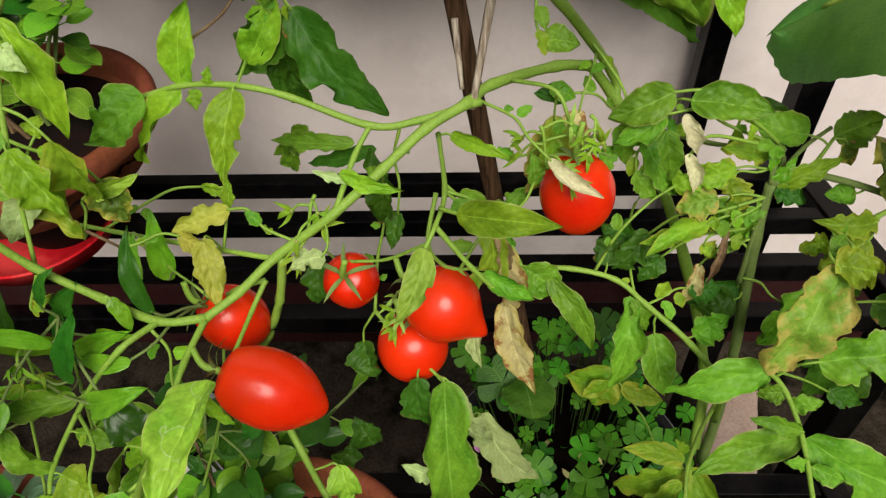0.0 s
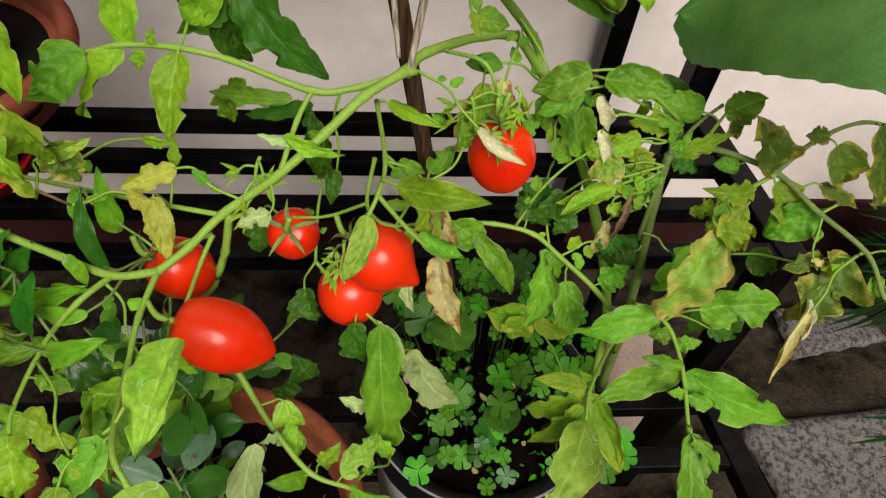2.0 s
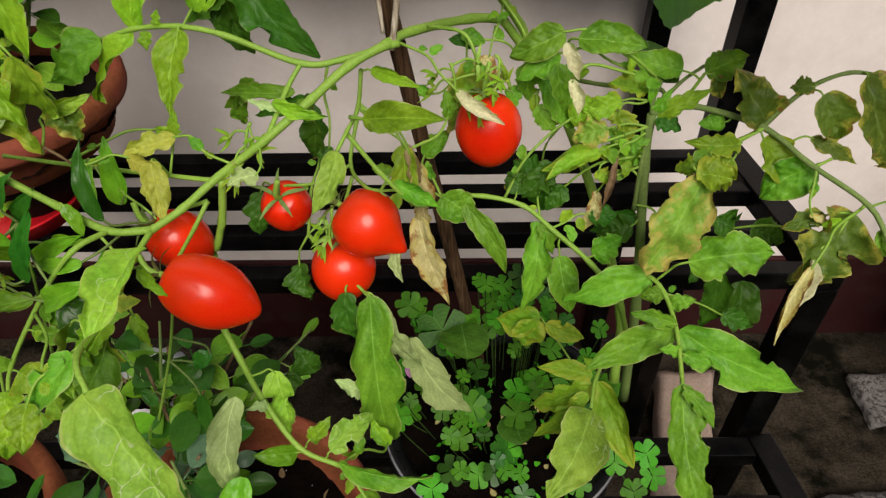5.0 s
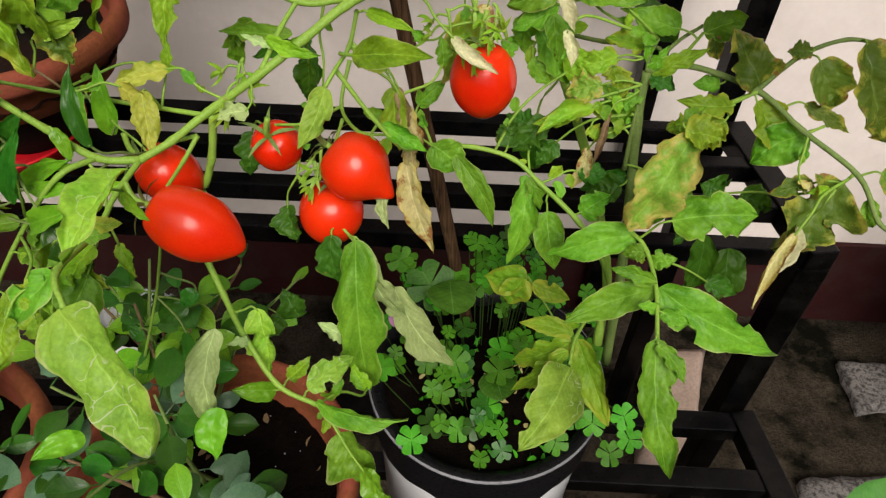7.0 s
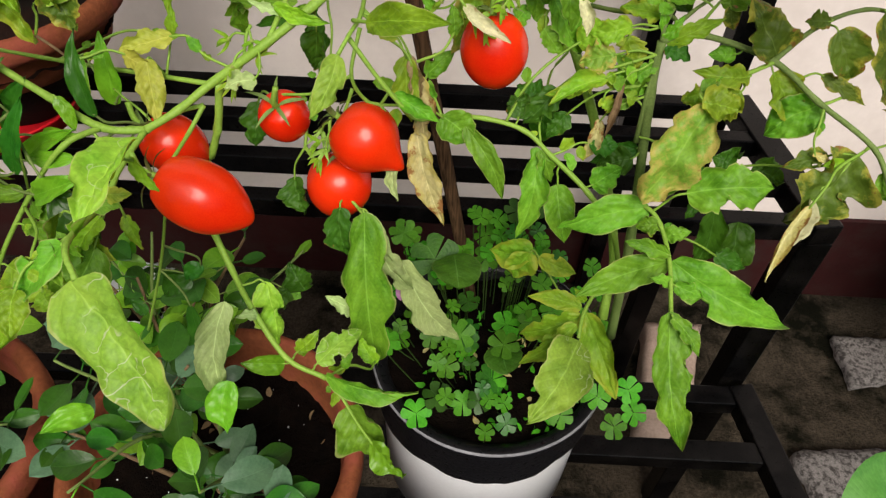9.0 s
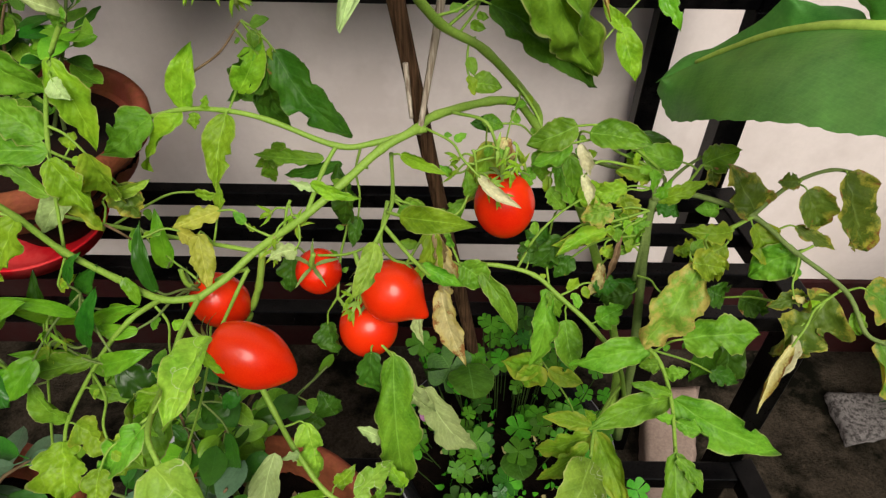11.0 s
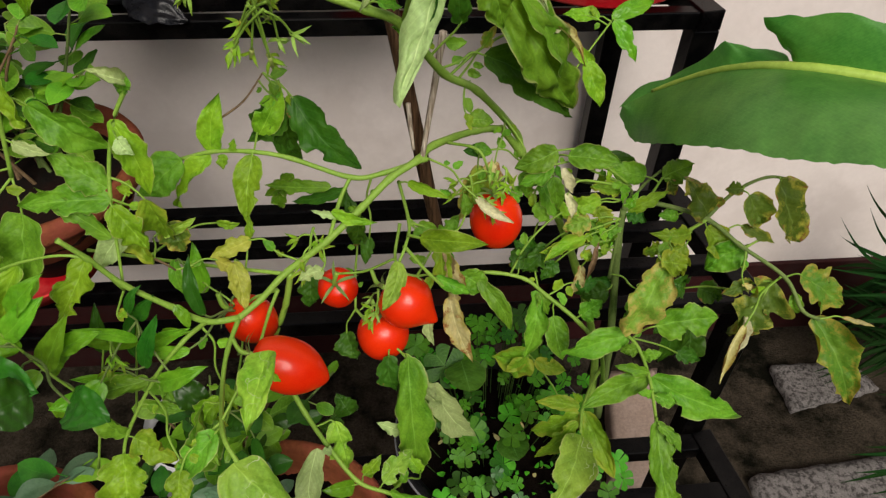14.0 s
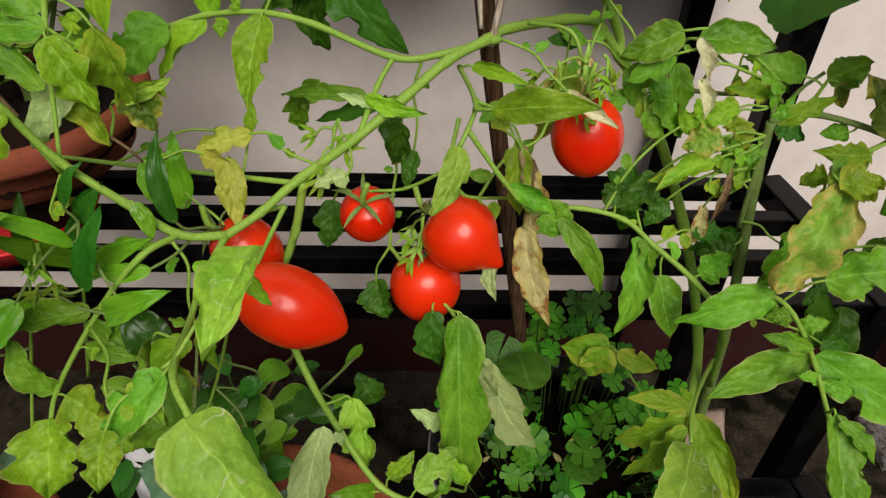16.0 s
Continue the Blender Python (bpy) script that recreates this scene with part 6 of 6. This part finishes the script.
# ---- shrubs, clover ----
def shrub(name, foot, middle, spread, stems, leaves, size, wide, mats, label, seed, category="shrub"):
    """Woody stems from the soil, with smooth oval leaves along them."""
    rnd = random.Random(seed)
    foot, middle = Vector(foot), Vector(middle)
    t = thing(name, foot, label, category)
    lines = []
    for i in range(stems):
        end = middle + Vector((rnd.uniform(-1, 1) * spread[0], rnd.uniform(-1, 1) * spread[1], rnd.uniform(-0.2, 1) * spread[2]))
        a = foot + Vector((rnd.uniform(-0.03, 0.03), rnd.uniform(-0.03, 0.03), -0.01))
        mid = a.lerp(end, 0.5) + Vector((rnd.uniform(-0.02, 0.02), rnd.uniform(-0.02, 0.02), 0.03))
        lines.append(spline([a, mid, end], 8))
        part("stem", tube_bm([a, mid, end], 0.0028, 0.0012, sides=7), TWIG if i % 2 else STEM_DARK, t)
    for i in range(leaves):
        line = lines[i % stems]
        p = line[rnd.randint(5, len(line) - 1)]
        a = rnd.uniform(0, 2 * math.pi)
        d = Vector((math.cos(a), math.sin(a), rnd.uniform(-0.35, 0.45))).normalized()
        k = rnd.uniform(0.65, 1.2)
        stalk = p + d * 0.012
        bm = blade_bm(stalk, stalk + d * size * k, wide * k, roll=rnd.uniform(-25, 25), bend=rnd.uniform(-0.1, 0.25), fold=rnd.uniform(0.1, 0.4), lobes=0.0, wave=0.05, shape=0.54,
                      point=0.62, tip_sharp=0.1, seed=i * 0.37 + seed, nu=4, nv=9, face=(0.25 * math.cos(a * 3), -0.45, 0.9))
        tube_bm([p, stalk + d * 0.002], 0.0008, 0.0007, sides=5, per=2, bm=bm)
        part("leaf", bm, rnd.choice(mats), t)
    return t


shrub("shrub", (-0.17, 0.215, 0.60), (-0.17, 0.20, 0.70), (0.13, 0.10, 0.10), 10, 84, 0.036, 0.023, [SHINY, SHINY, GREY, GREY, SHINY, BRIGHT], "low shrub with glossy oval dark green leaves in a terracotta pot", 11)
shrub("shrub", (-0.20, 0.30, 0.60), (-0.21, 0.31, 0.78), (0.12, 0.06, 0.08), 8, 74, 0.034, 0.020, [SHINY, SHINY, GREEN, BRIGHT], "upright shrub with small oval green leaves in a terracotta pot", 12)
shrub("shrub", (-0.475, 0.20, 0.61), (-0.42, 0.18, 0.72), (0.12, 0.10, 0.10), 8, 70, 0.048, 0.026, [SHINY, GREY, BRIGHT], "low shrub with glossy green leaves in a terracotta pot", 13)
shrub("shrub", (-0.455, 0.62, 0.86), (-0.43, 0.62, 1.02), (0.10, 0.06, 0.11), 9, 130, 0.042, 0.024, [SHINY, GREEN, DARK, BRIGHT, GREEN], "leafy dark green shrub in the terracotta pot", 14)
shrub("shrub", (-0.52, 0.87, 1.17), (-0.50, 0.80, 1.30), (0.16, 0.08, 0.10), 7, 70, 0.045, 0.027, [SHINY, GREEN, DARK], "dark leafy shrub in a black pot on the top shelf", 15)


def trefoil(t, at, size, tilt, seed, mat):
    """A clover leaf: three heart-shaped leaflets on a thin stalk."""
    rnd = random.Random(seed)
    at = Vector(at)
    up = Vector((tilt[0], tilt[1] - 0.25, 1)).normalized()
    u = up.cross(Vector((1, 0.2, 0))).normalized()
    v = up.cross(u)
    bm = bmesh.new()
    uv = bm.loops.layers.uv.verify()
    a0 = rnd.uniform(0, 2.1)
    for k in range(3):
        a = a0 + k * 2.0944
        d, s = math.cos(a) * u + math.sin(a) * v, -math.sin(a) * u + math.cos(a) * v
        rim = []
        for j in range(13):
            g = -1 + j / 6
            w = g * 0.76 * size
            out = size * (0.35 + 0.55 * math.sqrt(max(0, 1 - (abs(g) - 0.45) ** 2 / 0.31))) if abs(g) < 0.99 else size * 0.5
            out *= 1 - 0.12 * math.exp(-(g * 6) ** 2)
            rim.append((bm.verts.new(at + d * out + s * w * 0.95 + up * size * (0.12 * abs(g) - 0.06 * out / size)), (g + 1) / 2))
        c = bm.verts.new(at)
        for (p, gp), (q, gq) in zip(rim, rim[1:]):
            f = bm.faces.new((c, p, q))
            for loop, co in zip(f.loops, ((0.5, 0), (gp, 0.9), (gq, 0.9))):
                loop[uv].uv = co
    part("leaf", bm, mat, t)
    return at


BIG_CLOVER = (0.036, 0.370, 0.765)


def clover(n, seed):
    rnd = random.Random(seed)
    t = thing("clover_patch", (BUCKET[0], BUCKET[1], BUCKET[2] + 0.2), "bright green clover growing round the tomato stems in the bucket", "clover")
    stalks = bmesh.new()
    for i in range(n):
        a, r = rnd.uniform(0, 2 * math.pi), 0.115 * math.sqrt(rnd.random())
        x, y = BUCKET[0] + r * math.cos(a), BUCKET[1] + r * math.sin(a)
        z = 0.69 + 0.06 * rnd.random() + 0.045 * max(0, (y - 0.30) / 0.1) * rnd.random()
        if y < 0.27:
            z = 0.675 + 0.03 * rnd.random()
        top = trefoil(t, (x, y, z), rnd.uniform(0.008, 0.0165), (rnd.uniform(-0.4, 0.4), rnd.uniform(-0.5, 0.2)), seed * 100 + i, rnd.choice([CLOVER, CLOVER, CLOVER, SHINY]))
        tube_bm([(BUCKET[0] + 0.7 * r * math.cos(a), BUCKET[1] + 0.7 * r * math.sin(a), 0.64), (x, y, z - 0.02), top], 0.0007, 0.0006, sides=4, per=3, bm=stalks)
    for i, p in enumerate([(0.212, 0.235, 0.692), (0.193, 0.250, 0.719), (0.175, 0.255, 0.721), (0.219, 0.250, 0.733), (0.161, 0.240, 0.699), (0.230, 0.245, 0.702)]):
        trefoil(t, p, 0.0135, (0.1, -0.4), 900 + i, CLOVER)
        tube_bm([(0.16, 0.30, 0.65), Vector(p).lerp(Vector((0.16, 0.30, 0.68)), 0.5) + Vector((0, 0, 0.02)), p], 0.0008, 0.0007, sides=4, per=3, bm=stalks)
    trefoil(t, BIG_CLOVER, 0.027, (0.0, -0.4), 950, DARK)
    tube_bm([(0.07, 0.36, 0.65), (0.045, 0.37, 0.71), BIG_CLOVER], 0.001, 0.0008, sides=4, per=3, bm=stalks)
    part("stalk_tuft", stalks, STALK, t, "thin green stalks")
    for x, y, z, s in ((0.105, 0.275, 0.735, 0.018), (0.055, 0.345, 0.775, 0.024)):
        bm = blade_bm((x, y + s, z), (x + 0.2 * s, y - s, z + 0.004), 2.0 * s, fold=0.08, bend=0.1, lobes=0.05, shape=0.5, point=0.5, tip_sharp=0.0, seed=x * 50, face=(0, -0.4, 0.9))
        part("leaf", bm, DARK, t, "round scalloped leaf")
    return t


clover(96, 21)


def litter(at, r, n, seed):
    """Small sprouts, crumbs and bits of dead leaf on the soil."""
    rnd = random.Random(seed)
    bm = bmesh.new()
    for i in range(n):
        a, q = rnd.uniform(0, 2 * math.pi), r * math.sqrt(rnd.random())
        p = Vector((at[0] + q * math.cos(a), at[1] + q * math.sin(a), at[2]))
        d = Vector((rnd.uniform(-1, 1), rnd.uniform(-1, 1), rnd.uniform(0.1, 1))).normalized() * rnd.uniform(0.006, 0.014)
        blade_bm(p, p + d, rnd.uniform(0.003, 0.007), seed=i, nu=1, nv=4, bm=bm, roll=rnd.uniform(-60, 60))
    return bm


def grit(at, r, n, seed):
    """Small uneven grains strewn over the soil."""
    rnd = random.Random(seed)
    bm = bmesh.new()
    for i in range(n):
        a, q, k = rnd.uniform(0, 2 * math.pi), r * math.sqrt(rnd.random()), rnd.uniform(0.0004, 0.0012)
        m = Matrix.Translation((at[0] + q * math.cos(a), at[1] + q * math.sin(a), at[2] + 0.002 * rnd.random()))
        bmesh.ops.create_icosphere(bm, subdivisions=1, radius=k, matrix=m @ Matrix.Rotation(a, 4, "Z") @ Matrix.Diagonal((1, rnd.uniform(0.6, 1), rnd.uniform(0.5, 0.9), 1)))
    return bm


tagged(part("seedlings", litter((0.112, 0.325, 0.660), 0.088, 120, 31), CLOVER), "tiny green seedlings sprouting from the bucket soil", "seedlings", kind="stuff")
tagged(part("leaf_litter", litter((0.105, 0.325, 0.660), 0.08, 24, 32), DRY), "dead straw-coloured leaf bits on the bucket soil", "leaf litter", kind="stuff")
for x, y, z in (PETALS):
    ob = part("fallen_petal", blade_bm((x, y, z), (x + 0.002, y - 0.003, z - 0.016), 0.006, nu=2, nv=6, lobes=0.0), LILAC)
    tagged(ob, "withered lilac petal caught on a tomato leaf", "petal", "lilac petals")
tagged(part("perlite", grit((-0.17, 0.20, 0.602), 0.115, 46, 35), WHITE), "white perlite grains scattered on the pot soil", "perlite", kind="stuff")
tagged(part("perlite", grit((-0.475, 0.20, 0.612), 0.11, 24, 36), WHITE), "white perlite grains scattered on the pot soil", "perlite", kind="stuff")
tagged(part("leaf_litter", litter((-0.17, 0.20, 0.605), 0.11, 26, 33), TWIG), "brown leaf bits on the pot soil", "leaf litter", kind="stuff")

grow_bag((-0.283, 0.372, 0.45), 0.052, 0.235, 9.0, "crumpled white plastic bag wedged behind the terracotta pots", "plastic_bag", WHITE)


# ---- banana leaf and palm ----
def blade_between(inner, outer, bulge, parent, rows=60):
    """One side of the leaf, between the midrib and its outer edge."""
    bm = bmesh.new()
    uv = bm.loops.layers.uv.verify()
    sheet = []
    a, b = spline(inner, 20), spline(outer, 20)
    for j in range(rows + 1):
        v = j / rows
        p, e = a[round(v * (len(a) - 1))], b[round(v * (len(b) - 1))]
        row = []
        for u in range(15):
            g = u / 14
            q = p.lerp(e, g) + Vector((0.05, -0.35, 0.9)) * (bulge * math.sin(math.pi * g) + 0.003 * noise.noise(Vector((v * 12, g * 2, 1))) * g + 0.0011 * math.sin(v * 150 + g * 9) * g)
            row.append((bm.verts.new(q), (0.5 + g * 0.5, q.x * 6)))
        sheet.append(row)
    for r0, r1 in zip(sheet, sheet[1:]):
        for u in range(14):
            quad = (r0[u], r0[u + 1], r1[u + 1], r1[u])
            fc = bm.faces.new([x[0] for x in quad])
            for loop, x in zip(fc.loops, quad):
                loop[uv].uv = x[1]
    return part("leaf_blade", bm, BANANA, parent)


def banana(spine, low, torn):
    """One great leaf with a torn upper half, its midrib, and the rounded end of a second leaf."""
    t = thing("banana_plant", spine[0], "broad green banana leaf with pale yellow midrib reaching over the stand", "banana plant")
    line = spline(spine, 10)
    blade_between(spine, low, 0.010, t)
    for inner, outer in torn:
        blade_between(inner, outer, 0.003, t, 30)
    part("midrib", tube_bm([p + Vector((0, -0.002, 0.002)) for p in line[:-14:6]], 0.0060, 0.0016, sides=8), MIDRIB, t, "pale yellow-green midrib")
    foot = Vector((spine[0][0] + 0.33, spine[0][1] - 0.02, 0.0))
    part("leaf_stalk", tube_bm([spine[0], Vector(spine[0]) + Vector((0.12, -0.02, -0.05)), Vector(spine[0]) + Vector((0.28, -0.02, -0.35)), foot], 0.006, 0.016), MIDRIB, t)
    low_leaf = blade_bm(LOW_LEAF[0], LOW_LEAF[1], 0.13, roll=0, bend=0.12, fold=0.05, lobes=0.0, wave=0.04, shape=0.5, point=0.5, seed=4.0, nu=8, nv=30, tip_sharp=0.0, face=(0.1, -0.5, 0.85))
    part("leaf_blade", low_leaf, BANANA, t, "rounded end of a low leaf")
    part("leaf_stalk", tube_bm([LOW_LEAF[0], Vector(LOW_LEAF[0]).lerp(foot, 0.4) + Vector((0, 0, 0.08)), foot + Vector((0, 0, 0.05))], 0.004, 0.010), MIDRIB, t)
    return t


banana(BANANA_SPINE, BANANA_LOW, TORN)


def palm(foot, spikes):
    """Dark narrow curved leaflets fanning out over the wall and the floor."""
    foot = Vector(foot)
    t = thing("palm", foot, "dark palm with narrow curved pointed leaflets beside the wall", "palm")
    part("trunk", tube_bm([foot, foot + Vector((0, 0, 0.1)), foot + Vector((0.01, 0, 0.22))], 0.035, 0.03), TWIG, t)
    heads = []
    for k, (a, e, sag) in enumerate(spikes):
        a, e = Vector(a), Vector(e)
        heads.append(a)
        bm = blade_bm(a, e, 0.012, seed=k * 1.3, nu=2, nv=14, lobes=0.0, wave=0.0, bend=sag, fold=0.5, shape=0.3, face=(0.3, -0.5, 0.8))
        part("leaflet", bm, PALM, t)
    rnd = random.Random(8)
    for start, end in ((foot + Vector((-0.05, 0.03, 0.25)), Vector((1.09, 0.86, 0.235))), (foot + Vector((-0.05, 0.0, 0.22)), Vector((1.11, 0.80, 0.16))), (foot + Vector((-0.05, 0.06, 0.24)), Vector((1.14, 0.91, 0.30)))):
        mid = start.lerp(end, 0.5) + Vector((0, 0, 0.03))
        line = spline([start, mid, end], 10)
        part("frond_stalk", tube_bm([start, mid, end], 0.005, 0.002, sides=6), PALM, t)
        for i, p in enumerate(line):
            for side in (-1, 1):
                d = Vector((-0.75, 0.10 * side + rnd.uniform(-0.1, 0.1), 0.42 * side + rnd.uniform(-0.18, 0.06))).normalized()
                tip = p + d * rnd.uniform(0.12, 0.18)
                tip.z = min(tip.z, 0.39 - 0.7 * max(0.0, tip.y - 0.80))
                tip.y = min(tip.y, 0.985)
                part("leaflet", blade_bm(p, tip, 0.011, seed=i + 0.5 * side, nu=1, nv=8, lobes=0.0, wave=0.0, bend=0.08, fold=0.5, shape=0.3, face=(0.3, -0.5, 0.8)), PALM, t)
    for k in range(0, len(heads), 3):
        part("frond_stalk", tube_bm([heads[k], heads[k].lerp(foot, 0.5) + Vector((0, 0, 0.10)), foot + Vector((0, 0, 0.18))], 0.003, 0.006), PALM, t)
    return t


palm((1.42, 0.72, 0.0), WALL_SPIKES + FLOOR_SPIKES)
